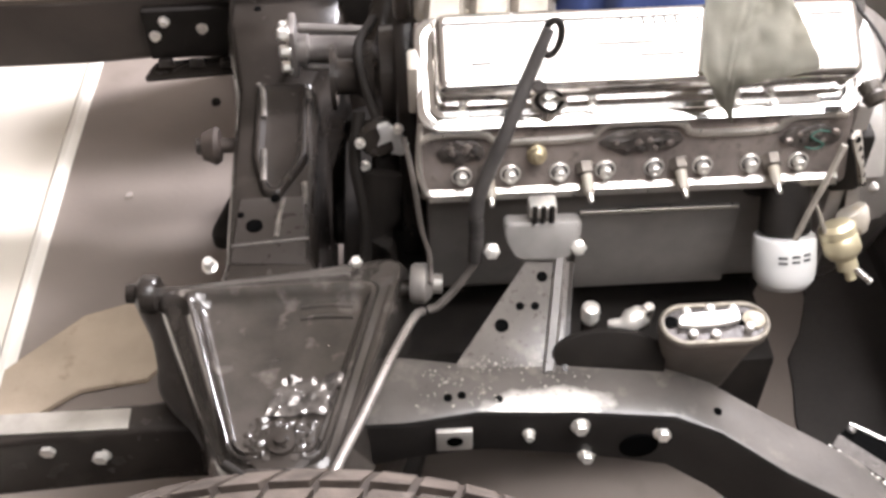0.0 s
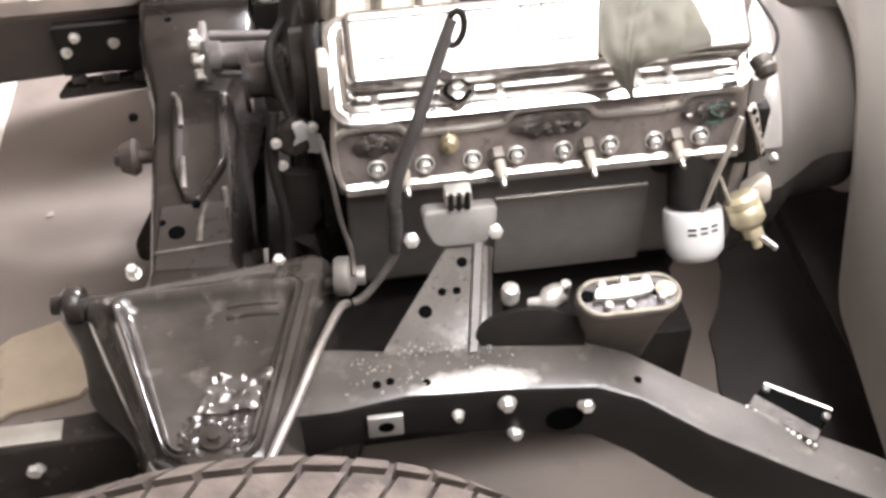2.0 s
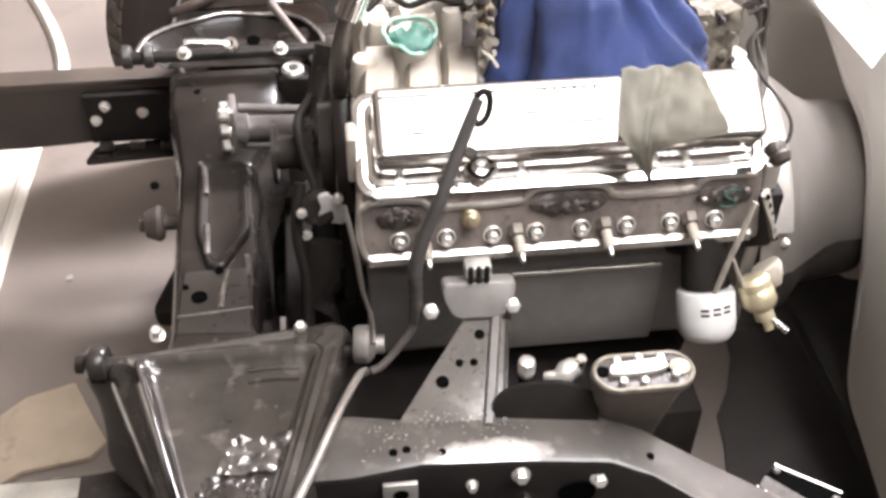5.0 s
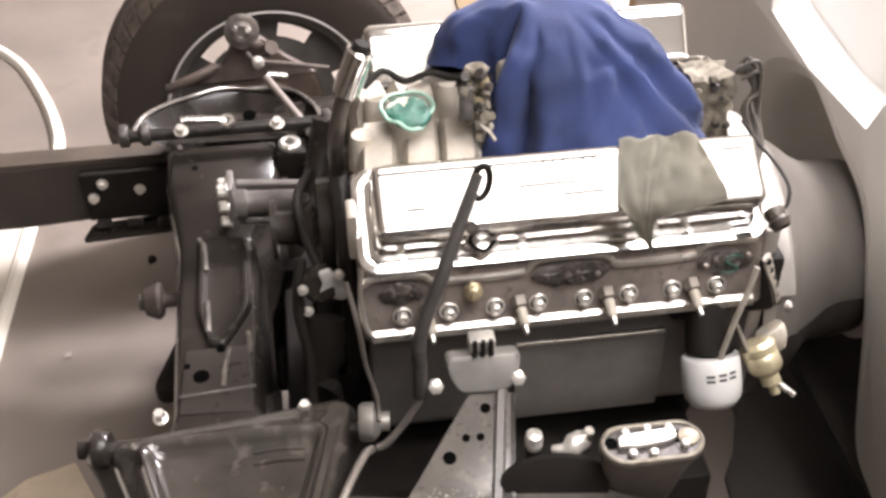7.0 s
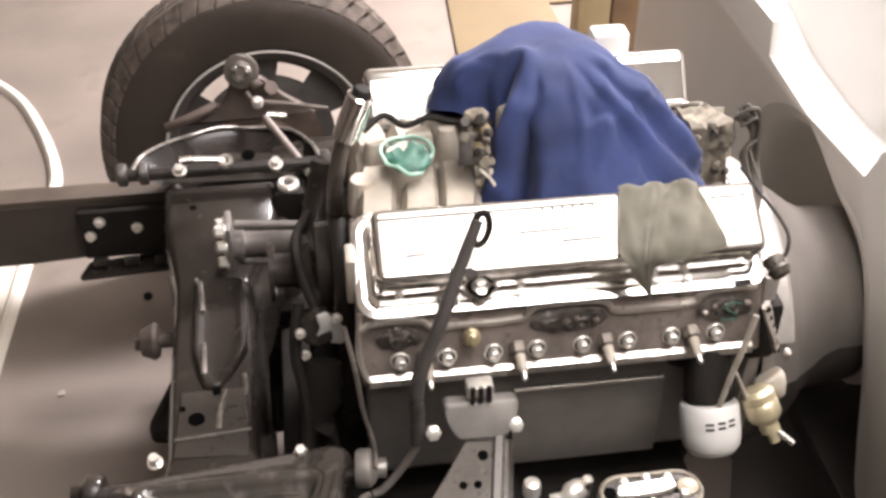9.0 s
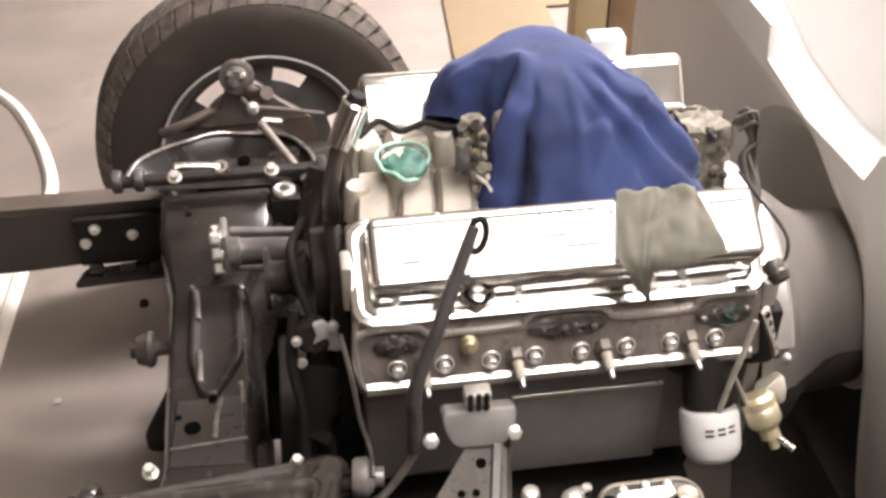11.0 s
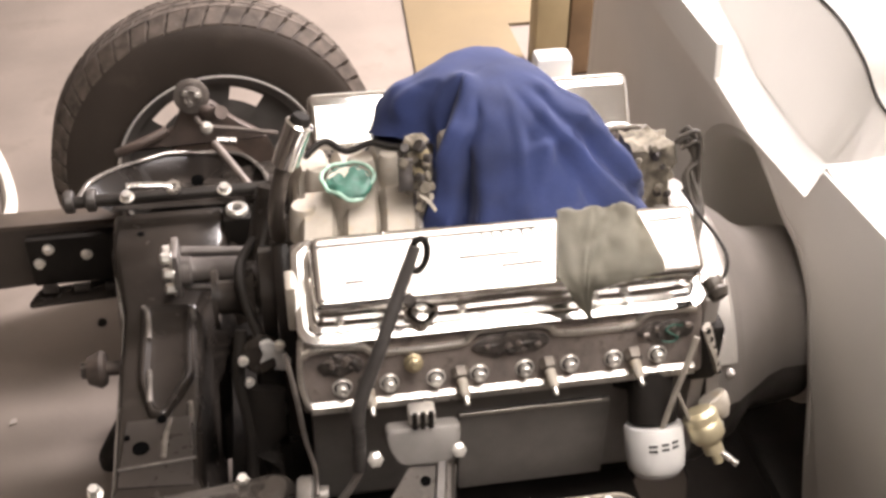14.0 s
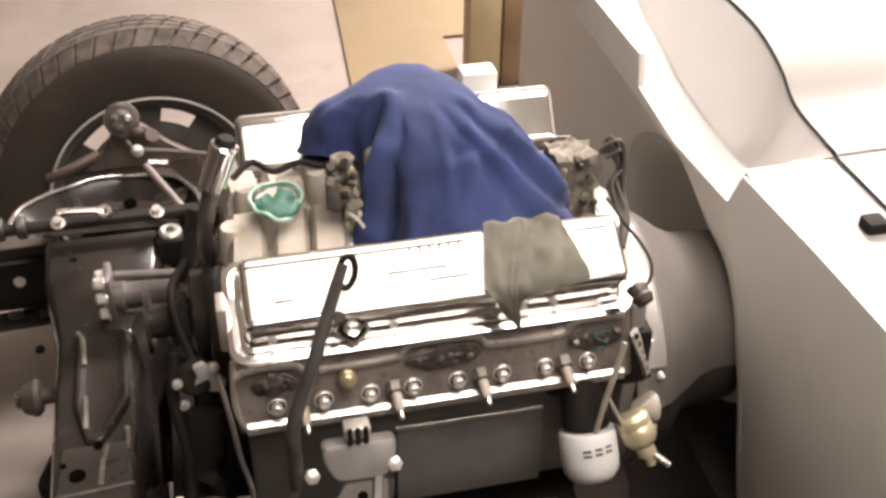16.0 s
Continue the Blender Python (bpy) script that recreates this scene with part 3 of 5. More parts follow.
    bk.location += Vector((-0.022, 0.009, -0.010))
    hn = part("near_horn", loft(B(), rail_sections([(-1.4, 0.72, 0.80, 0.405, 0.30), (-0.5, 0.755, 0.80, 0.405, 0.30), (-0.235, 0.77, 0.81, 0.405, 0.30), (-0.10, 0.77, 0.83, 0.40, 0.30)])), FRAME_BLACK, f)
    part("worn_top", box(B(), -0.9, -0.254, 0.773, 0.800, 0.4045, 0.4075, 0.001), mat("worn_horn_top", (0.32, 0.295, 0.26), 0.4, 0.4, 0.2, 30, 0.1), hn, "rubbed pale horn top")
    for x, z in ((-0.292, 0.366), (-0.345, 0.385)):
        part("bolt", bolt(B(), (x, 0.7685, z), (0, -1, 0), 0.009, 0.008), BOLT_STEEL, hn)
    # engine mount tower on the near rail
    m = axes((0.103, 0.763, 0.503), (1, -0.05, 0), (0, 1, 0.30))
    tw = part("mount_tower", prism(B(), rpoly([(0.0, 0.0), (0.108, -0.022), (0.132, 0.118), (0.079, 0.120)], 0.004), -0.006, m, 0.0015), RAIL_GREY, f, "drilled steel engine mount tower")
    part("tower_side", prism(B(), rpoly([(0.0, 0.0), (0.136, 0.0), (0.136, -0.05), (0.0, -0.03)], 0.004), 0.005, axes((0.212, 0.742, 0.500), (0.023, 0.132, 0.04), (0, 0, 1))), FRAME_BLACK, tw)
    part("tower_rib", loft(B(), [[Vector((x + dx, y, z + dz)) for dx, dz in ((-0.007, 0), (-0.004, 0.007), (0.004, 0.007), (0.007, 0))] for x, y, z in ((0.199, 0.748, 0.500), (0.224, 0.872, 0.538))]), RAIL_GREY, tw)
    for u, v, r in ((0.050, 0.044, 0.0075), (0.095, 0.100, 0.006), (0.070, 0.066, 0.0045), (0.086, 0.066, 0.0045)):
        c = m @ Vector((u, v, 0.0))
        part("hole", lathe(B(), c, m.to_3x3() @ Vector((0, 0, 1)), [(0, 0), (r, 0), (r, 0.001), (0, 0.001)], 16), HOLE, tw)
    return f


chassis()

mount = thing("engine_mount", (0.205, 0.885, 0.545), "grey rubber engine mount cup with plated bolts", "engine mount")
part("cup", prism(B(), rpoly([(-0.028, 0.0), (0.028, 0.0), (0.040, 0.022), (0.042, 0.044), (-0.042, 0.044), (-0.040, 0.022)], 0.008), 0.03, axes((0.205, 0.868, 0.542), (1, -0.03, 0), (0, 0.45, 0.9)) @ Matrix.Translation((0, 0, -0.03)), 0.004), MOUNT_GREY, mount)
part("stud_block", box(B(), 0.190, 0.220, 0.890, 0.91, 0.583, 0.600, 0.003), BOLT_STEEL, mount)
for x in (0.196, 0.205, 0.214):
    part("stud", rod(B(), (x, 0.886, 0.582), (x, 0.889, 0.602), 0.003), MATT_BLACK, mount)
for x in (0.150, 0.243):
    part("nut", lathe(B(), (x, 0.880, 0.549), (0, -0.8, 0.6), [(0, 0), (0.009, 0), (0.009, 0.010), (0.006, 0.012), (0, 0.012)], 6), BOLT_STEEL, mount)


def control_arm(name, label, m, end, paint, low):
    """A pressed upper arm, pivots towards +y, ball joint towards -y, laid by m."""
    a = thing(name, (0, 0, 0), label, "control arm", "upper control arms")
    q0 = [(-0.214, 0.896), (0.072, 0.905), (-0.002, 0.628), (-0.116, 0.636)]
    q1 = [(-0.158, 0.848), (0.030, 0.846), (-0.024, 0.650), (-0.102, 0.654)]
    bm = B()
    # the flange falls away towards the front of the car
    def fall(x, t):
        return 0.040 * min(1, max(0, (0.78 - t) / 0.78)) * min(1, max(0, (-0.060 - x) / 0.09))

    # and slopes towards the engine on the other side
    def slope(x, t):
        return 0.016 * min(1, max(0, (0.78 - t) / 0.78)) * min(1, max(0, (x + 0.045) / 0.03))

    def flat(y, t):
        return 0.012 * min(1, max(0, (0.700 - y) / 0.04)) * (1 if 0.3 < t < 1.1 else 0)

    loft(bm, [[Vector((x, y, z - fall(x, t) - slope(x, t) - flat(y, t))) for x, y in between(q0, q1, t, r)] for t, z, r in ((-0.26, low, 0.03), (-0.10, 0.519, 0.03), (0.0, 0.531, 0.028), (0.06, 0.5355, 0.027), (0.14, 0.5365, 0.026), (0.24, 0.534, 0.025), (0.45, 0.5325, 0.022), (0.70, 0.5305, 0.020), (0.76, 0.5355, 0.0195), (0.81, 0.5380, 0.019), (0.86, 0.5387, 0.018), (0.91, 0.5380, 0.0175), (0.97, 0.5358, 0.017), (1.03, 0.5320, 0.0165), (1.10, 0.5280, 0.016), (1.18, 0.5252, 0.015), (1.28, 0.5245, 0.015))])
    pan = part("pressed_arm", bm, paint, a, "black pressed steel arm")
    for y in (0.833, 0.818):
        part("bead", sweep(B(), spline([(-0.045, y, 0.5245), (-0.02, y + 0.002, 0.5255), (0.01, y, 0.5245)], 4), 0.003), GLOSS_BLACK, pan)
    # side flange towards the front of the car, turned down at its edge
    inner = spline([(-0.200, 0.900, 0.499), (-0.188, 0.862, 0.497), (-0.172, 0.822, 0.495), (-0.155, 0.780, 0.493), (-0.140, 0.742, 0.491), (-0.118, 0.692, 0.484)], 4)
    outer = spline([(-0.240, 0.900, 0.462), (-0.221, 0.864, 0.460), (-0.209, 0.822, 0.458), (-0.200, 0.780, 0.457), (-0.168, 0.742, 0.456), (-0.137, 0.692, 0.452)], 4)
    bm = B()
    cols = [[bm.verts.new(p) for p in (i, i.lerp(o, 0.5) + Vector((0, 0, 0.004)), i.lerp(o, 0.92) + Vector((0, 0, 0.002)), o - Vector((0, 0, 0.004)), o - Vector((-0.004, 0, 0.022)))] for i, o in zip(inner, outer)]
    for p, q in zip(cols, cols[1:]):
        for i in range(4):
            bm.faces.new((p[i], p[i + 1], q[i + 1], q[i]))
    bmesh.ops.solidify(bm, geom=bm.faces[:], thickness=0.003)
    part("side_flange", bm, mat("dusty_arm_flange", (0.060, 0.050, 0.044), 0.5, 0, 0.3, 14, 0.2, 60, (0.10, 0.085, 0.072), 0.15), pan, "dusty brown-black side flange")
    shaft = part("pivot_shaft", rod(B(), (-0.226, 0.886, 0.494), (0.094, 0.866, 0.506), 0.011), FRAME_BLACK, a)
    for p, d in (((-0.226, 0.882, 0.504), (-1, 0.1, 0)), ((0.094, 0.858, 0.525), (1, -0.1, 0))):
        part("bush", lathe(B(), Vector(p) - Vector(d) * 0.022, d, [(0, 0), (0.019, 0), (0.022, 0.004), (0.022, 0.016), (0.016, 0.022), (0.011, 0.024), (0.011, 0.034), (0, 0.034)], 20), FRAME_BLACK if p[0] < 0 else end, shaft)
    for x, y in ((-0.149, 0.896), (0.013, 0.886)):
        part("bolt", bolt(B(), (x, y + 0.012, 0.514), (0, -0.3, 1), 0.0066, 0.014), BOLT_STEEL, shaft)
    jt = part("ball_joint", lathe(B(), (-0.058, 0.665, 0.521), (0, 0, 1), [(0.0, 0), (0.034, 0), (0.034, 0.003), (0.026, 0.005), (0.015, 0.006), (0.014, 0.010), (0.007, 0.011), (0.006, 0.015), (0, 0.016)], 28), FRAME_BLACK, a, "riveted ball joint plate")
    # cast lumps of the joint's top
    bm = B()
    bmesh.ops.create_grid(bm, x_segments=26, y_segments=18, size=1)
    for v in bm.verts:
        x, y = v.co.x, v.co.y
        edge = max(0, 1 - (x * x) ** 3) * max(0, 1 - (y * y) ** 3)
        rough = abs(noise.noise(Vector((x * 3.2, y * 2.6, 9)))) * 0.013 + abs(noise.noise(Vector((x * 7, y * 6, 4)))) * 0.006
        v.co = Vector((-0.060 + x * (0.036 + 0.006 * y), 0.672 + y * 0.026, 0.5225 + rough * edge))
    bmesh.ops.solidify(bm, geom=bm.faces[:], thickness=0.002)
    part("joint_casting", bm, GLOSS_BLACK, jt, "lumpy cast ball joint top", 60)
    for x, y in ((-0.090, 0.668), (-0.032, 0.666), (-0.072, 0.650), (-0.045, 0.648), (-0.060, 0.690)):
        part("rivet", lathe(B(), (x, y, 0.523), (0, 0, 1), [(0, 0), (0.005, 0), (0.004, 0.004), (0, 0.005)], 10), GLOSS_BLACK, jt)
    part("rubber_seal", sweep(B(), spline([(-0.112, 0.648, 0.522), (-0.085, 0.630, 0.520), (-0.055, 0.625, 0.519), (-0.028, 0.634, 0.520)], 5), 0.005), MATT_BLACK, jt)
    a.matrix_basis = m
    return a


control_arm("upper_control_arm", "gloss black pressed upper control arm with riveted ball joint", Matrix.Translation((-0.010, 0, 0)), mat("worn_steel_bush", (0.30, 0.28, 0.26), 0.35, 0.6, 0.2, 40, 0.1), GLOSS_BLACK, 0.430)


def far_arm():
    a = thing("upper_control_arm", (-0.07, 1.5, 0.5), "dark hooped upper control arm beside the far wheel", "control arm", "upper control arms")
    arc = spline([(-0.215, 1.485, 0.527), (-0.200, 1.52, 0.531), (-0.168, 1.58, 0.514), (-0.139, 1.63, 0.493), (-0.094, 1.67, 0.480), (-0.033, 1.69, 0.463), (0.010, 1.67, 0.470), (0.038, 1.62, 0.489), (0.062, 1.54, 0.512), (0.070, 1.485, 0.522)], 5)
    part("hoop", sweep(B(), arc, 0.0042, 12, flat=0.8), mat("rubbed_black_edge", (0.16, 0.145, 0.13), 0.25, 0.4, 0.3, 30, 0.1), a, "black pressed hoop with a rubbed edge")
    bm = B()
    rim = [bm.verts.new(p - Vector((0, 0, 0.003))) for p in arc]
    mid = [bm.verts.new(Vector((-0.07, 1.50, 0.500)).lerp(p, 0.72) - Vector((0, 0, 0.026))) for p in arc]
    for i in range(len(arc) - 1):
        bm.faces.new((rim[i], rim[i + 1], mid[i + 1], mid[i]))
    bm.faces.new(mid)
    bmesh.ops.solidify(bm, geom=bm.faces[:], thickness=0.003)
    web = part("web", bm, FRAME_BLACK, a)
    part("hole", lathe(B(), (-0.045, 1.575, 0.4815), (0, -0.25, 1), [(0, 0), (0.011, 0), (0.011, 0.003), (0, 0.003)], 18), HOLE, web)
    sh = part("pivot_shaft", rod(B(), (-0.228, 1.482, 0.520), (0.085, 1.482, 0.520), 0.0095), mat("dull_shaft", (0.035, 0.031, 0.028), 0.35, 0.4, 0.2, 40, 0.1), a)
    for x, d in ((-0.222, -1), (-0.190, -1), (0.070, 1)):
        part("bush", lathe(B(), (x, 1.482, 0.522), (d, 0, 0), [(0, 0), (0.016, 0), (0.018, 0.003), (0.018, 0.012), (0.012, 0.016), (0, 0.016)], 16), GREY_BUSH, sh)
    for x in (-0.143, 0.002):
        part("bolt", bolt(B(), (x, 1.474, 0.527), (0, -0.4, 1), 0.008, 0.010), BOLT_STEEL, sh)
    a.location += Vector((-0.015, 0.004, 0))


GREY_BUSH = mat("worn_bush", (0.055, 0.048, 0.043), 0.45, 0.2, 0.3, 40, 0.2)
far_arm()

hose = thing("brake_pipe", (0.0, 0.7, 0.5), "thin grey steel brake pipe along the control arm", "pipe")
part("pipe", sweep(B(), spline([(0.073, 0.828, 0.515), (0.064, 0.808, 0.53), (0.041, 0.762, 0.531), (0.011, 0.690, 0.531), (-0.018, 0.626, 0.528), (-0.029, 0.60, 0.50)], 6), 0.0048), mat("dull_brake_pipe", (0.34, 0.31, 0.285), 0.3, 0.6, 0.2, 40, 0.1), hose)
wrap = thing("plastic_scrap", (-0.04, 0.71, 0.523), "crumpled clear shiny plastic scrap on the control arm", "plastic scrap")
bm = B()
bmesh.ops.create_grid(bm, x_segments=12, y_segments=9, size=1)
rng = random.Random(7)
for v in bm.verts:
    x, y = v.co.x, v.co.y
    q = 1 - 0.25 * noise.noise(Vector((x * 2, y * 2, 3)))
    v.co = Vector((-0.047 + 0.031 * x * q + 0.008 * y, 0.716 + 0.021 * y * q, 0.5262 + 0.016 * abs(noise.noise(Vector((x * 2.4, y * 2.4, 1)))) + rng.random() * 0.002))
bmesh.ops.solidify(bm, geom=bm.faces[:], thickness=0.0008)
part("film", bm, mat("crumpled_film", (0.10, 0.09, 0.082), 0.10, 0.5, 0.5, 50, 0.3), wrap, angle=50)

# dark sheet added on the floor in place of the shade under the car
mt = thing("shade_sheet", (1.2, 1.2, 0), "black sheet added on the floor for the shade under the car", "mat")
part("sheet", prism(B(), [(0.60, 0.62), (2.9, 0.62), (2.9, 1.9), (0.80, 1.9), (0.720, 1.24), (0.690, 1.165), (0.657, 1.115), (0.650, 1.056), (0.639, 1.008)], 0.006, Matrix.Translation((0, 0, 0.002)), 0.001), mat("shade_black", (0.034, 0.029, 0.026), 0.7, 0, 0.25, 8, 0.15, 120), mt)


# ---- steering and suspension bits on the far side ----
st = thing("steering_idler", (-0.02, 1.33, 0.458), "dull steering idler cylinder with plated bolts on the cross member", "steering idler")
GREY_PART = mat("dull_grey_paint", (0.14, 0.125, 0.115), 0.4, 0.2, 0.25, 30, 0.2)
cyl = part("cylinder", lathe(B(), (-0.066, 1.33, 0.489), (1, 0, -0.05), [(0, 0), (0.023, 0), (0.024, 0.006), (0.024, 0.014), (0.018, 0.018), (0.018, 0.060), (0.021, 0.064), (0.021, 0.09), (0.013, 0.096), (0, 0.097)], 24), GREY_PART, st)
part("bracket", box(B(), -0.074, -0.064, 1.302, 1.352, 0.459, 0.535, 0.003), GREY_PART, st)
for y, z in ((1.310, 0.528), (1.308, 0.502), (1.312, 0.472), (1.338, 0.52)):
    part("bolt", bolt(B(), (-0.074, y, z), (-1, -0.25, 0.2), 0.0085, 0.012), BOLT_STEEL, st)
for z in (0.527, 0.464):
    part("rib", rod(B(), (-0.06, 1.325, z), (0.03, 1.32, z - 0.006), 0.007), GREY_PART, cyl)
dn = thing("damper_post", (0.017, 1.455, 0.459), "black damper post with a plated ring nut", "damper post")
part("block", box(B(), -0.004, 0.042, 1.435, 1.478, 0.40, 0.497, 0.004), MATT_BLACK, dn)
part("ring_nut", lathe(B(), (0.018, 1.455, 0.497), (0, -0.1, 1), [(0.008, 0.002), (0.008, 0.010), (0.013, 0.011), (0.017, 0.007), (0.017, 0), (0.008, 0), (0.008, 0.002)], 20), BOLT_STEEL, dn)
for p, r in (((0.054, 1.452, 0.487), 0.010), ((0.050, 1.475, 0.505), 0.007), ((0.062, 1.43, 0.478), 0.008), ((0.005, 1.49, 0.51), 0.007)):
    part("nut", lathe(B(), p, (0.3, -0.5, 0.8), [(0, 0), (r, 0), (r, 0.008), (r * 0.6, 0.012), (0, 0.012)], 6), BOLT_STEEL, dn)
part("foot", box(B(), 0.035, 0.072, 1.42, 1.485, 0.41, 0.482, 0.006), FRAME_BLACK, dn)
rods = thing("tie_rod", (0.03, 1.6, 0.54), "dull steel tie rods leading to the steered wheel", "tie rod")
part("rod", sweep(B(), spline([(-0.040, 1.66, 0.548), (-0.025, 1.62, 0.556), (0.03, 1.61, 0.551), (0.09, 1.60, 0.544)], 5), 0.0042, 10), mat("dull_rod", (0.13, 0.11, 0.098), 0.4, 0.6, 0.2, 40, 0.1), rods)
part("link", rod(B(), (-0.012, 1.585, 0.545), (0.056, 1.47, 0.503), 0.0065), mat("brown_rod", (0.15, 0.125, 0.11), 0.5, 0.2, 0.2, 40, 0.1), rods)
part("sleeve", rod(B(), (-0.010, 1.62, 0.529), (0.022, 1.62, 0.524), 0.005), BRIGHT_STEEL, rods)
part("end", lathe(B(), (-0.022, 1.61, 0.555), (0, -0.5, 1), [(0, 0), (0.009, 0), (0.010, 0.008), (0.006, 0.015), (0, 0.016)], 14), BOLT_STEEL, rods)
sp = thing("spanner", (-0.1, 1.455, 0.55), "bright steel spanner resting on the control arm", "spanner")
part("shank", sweep(B(), [(-0.136, 1.445, 0.566), (-0.125, 1.446, 0.567), (-0.085, 1.448, 0.562), (-0.072, 1.449, 0.558)], 0.007, 10, radii=[0.006, 0.005, 0.005, 0.008], flat=0.5), BRIGHT_STEEL, sp)
part("jaw", lathe(B(), (-0.070, 1.449, 0.552), (0, -0.4, 1), [(0.005, 0), (0.011, 0), (0.011, 0.008), (0.005, 0.008), (0.005, 0)], 12), BRIGHT_STEEL, sp)

kn = thing("steering_knuckle", (-0.05, 1.76, 0.45), "rusty brown steering knuckle inside the steered wheel", "steering knuckle")
RUSTY = mat("rusty_brown", (0.085, 0.065, 0.055), 0.5, 0.3, 0.35, 24, 0.3)
part("plate", prism(B(), rpoly([(-0.195, 0.440), (0.075, 0.448), (0.015, 0.490), (-0.020, 0.528), (-0.068, 0.530), (-0.088, 0.478)], 0.012), 0.016, Matrix(((1, 0, 0, 0), (0, 0, -1, 1.765), (0, 1, 0, 0), (0, 0, 0, 1))), 0.003), RUSTY, kn)
nut = part("castle_nut", lathe(B(), (-0.050, 1.745, 0.545), (0, -1, 0.3), [(0, 0), (0.030, 0), (0.030, 0.008), (0.024, 0.010), (0.019, 0.010), (0.018, 0.018), (0.012, 0.020), (0.010, 0.014), (0, 0.014)], 18), mat("dark_nut", (0.17, 0.15, 0.135), 0.35, 0.5, 0.3, 40, 0.2), kn)
for a in (20, 140, 260):
    part("lug", rod(B(), (-0.050 + 0.012 * math.cos(radians(a)), 1.726, 0.552 + 0.012 * math.sin(radians(a))), (-0.050 + 0.013 * math.cos(radians(a)), 1.721, 0.554 + 0.013 * math.sin(radians(a))), 0.005), BRIGHT_STEEL, nut)
part("arm", sweep(B(), spline([(-0.045, 1.755, 0.53), (-0.02, 1.72, 0.52), (0.0, 1.68, 0.545)], 5), 0.012, 10), RUSTY, kn)
part("arm", sweep(B(), spline([(-0.10, 1.755, 0.475), (-0.145, 1.74, 0.462), (-0.19, 1.74, 0.445)], 5), 0.009, 10), RUSTY, kn)


for ob in (st, dn, rods, sp, kn):
    ob.location += Vector((-0.015, 0.004, 0))


# ---- lower suspension, dark under the frame ----
# brown of the spring towers, matched to the soft shadow beside the frame
SHADE_BROWN = mat("shade_brown", (0.040, 0.032, 0.026), 0.6, 0, 0.4, 14, 0.2, 80, (0.06, 0.045, 0.034), 0.2)


def lower_suspension(y0, side):
    r = thing("lower_suspension", (-0.06, y0, 0.15), "black lower arm and coil spring under the frame", "suspension", "lower suspensions")
    s = side
    part("spring_tower", lathe(B(), (-0.065, y0, 0.455), (0, 0, -1), [(0, 0), (0.085, 0), (0.095, 0.02), (0.115, 0.09), (0.118, 0.13), (0, 0.131)], 28), SHADE_BROWN, r)
    coil = [(-0.065 + 0.07 * math.cos(a), y0 + 0.07 * math.sin(a), 0.335 - 0.02 * a / 2) for a in (k * math.pi / 8 for k in range(88))]
    part("coil_spring", sweep(B(), [p for p in coil if p[2] > 0.17], 0.008, 8), MATT_BLACK, r)
    part("lower_arm", prism(B(), rpoly([(-0.25, 0.0), (0.12, 0.0), (0.02, 0.36), (-0.14, 0.36)], 0.03), 0.03, Matrix(((1, 0, 0, 0), (0, s, 0, y0 + s * -0.24), (0, 0, 1, 0.165), (0, 0, 0, 1))), 0.006), MATT_BLACK, r)


lower_suspension(0.80, -1)
lower_suspension(1.50, 1)
tray = thing("shading_cradle", (0.03, 1.15, 0.25), "black cradle under the engine, its hidden depth added to shade the floor", "cradle")
# unseen depth and length added to this plate so it shades the floor
part("plate", box(B(), -0.03, 0.52, 0.90, 1.40, 0.12, 0.300, 0.01), MATT_BLACK, tray)
for y in (0.90, 1.385):
    part("side_bar", box(B(), -0.03, 0.24, y - 0.018, y + 0.018, 0.298, 0.326, 0.006), MATT_BLACK, tray)


def grit():
    """Loose flakes and dust specks on the rail, the mount tower and the arm."""
    rng, bm = random.Random(21), B()
    for k in range(200):
        if k < 130:
            x = rng.uniform(0.06, 0.24)
            y, z = rng.uniform(0.712, 0.762), 0.5025
        elif k < 190:
            x, y, z = rng.uniform(0.12, 0.21), rng.uniform(0.752, 0.772), 0.505
        else:
            x, y, z = rng.uniform(-0.09, 0.0), rng.uniform(0.69, 0.79), 0.5255
        r = rng.uniform(0.0005, 0.0026) * (1 if k < 190 else 0.5)
        a = [rng.uniform(0, 2 * math.pi) + j * 1.6 for j in range(4)]
        vs = [bm.verts.new((x + r * math.cos(q), y + r * math.sin(q), z + rng.uniform(0.0002, 0.0018))) for q in sorted(q % (2 * math.pi) for q in a)]
        top = bm.verts.new((x, y, z + r * 0.8))
        for j in range(4):
            bm.faces.new((vs[j], vs[(j + 1) % 4], top))
    tagged(part("grit", bm, mat("pale_grit", (0.30, 0.275, 0.245), 0.5, 0.2, 0.3, 60, 0)), "pale loose grit on the chassis rail", "grit", kind="stuff")


grit()
ch = thing("floor_chip", (-0.449, 1.566, 0), "small pale chip lying on the floor", "chip")
part("chip", prism(B(), rpoly([(-0.457, 1.559), (-0.443, 1.561), (-0.446, 1.575), (-0.455, 1.571)], 0.002), 0.003, Matrix.Translation((0, 0, 0.001))), mat("pale_chip", (0.36, 0.32, 0.28), 0.6), ch)
sc = thing("screw", (-0.313, 1.826, 0), "small dark screw lying on the floor", "screw")
part("head", lathe(B(), (-0.313, 1.826, 0.0), (0.2, -0.3, 1), [(0, 0), (0.009, 0), (0.009, 0.006), (0, 0.008)], 10), MATT_BLACK, sc)


# ---- engine ----
MID = 1.15                                   # the engine's middle line
UP, OUT = Vector((0, 0.829, 0.558)), Vector((0, -0.558, 0.829))


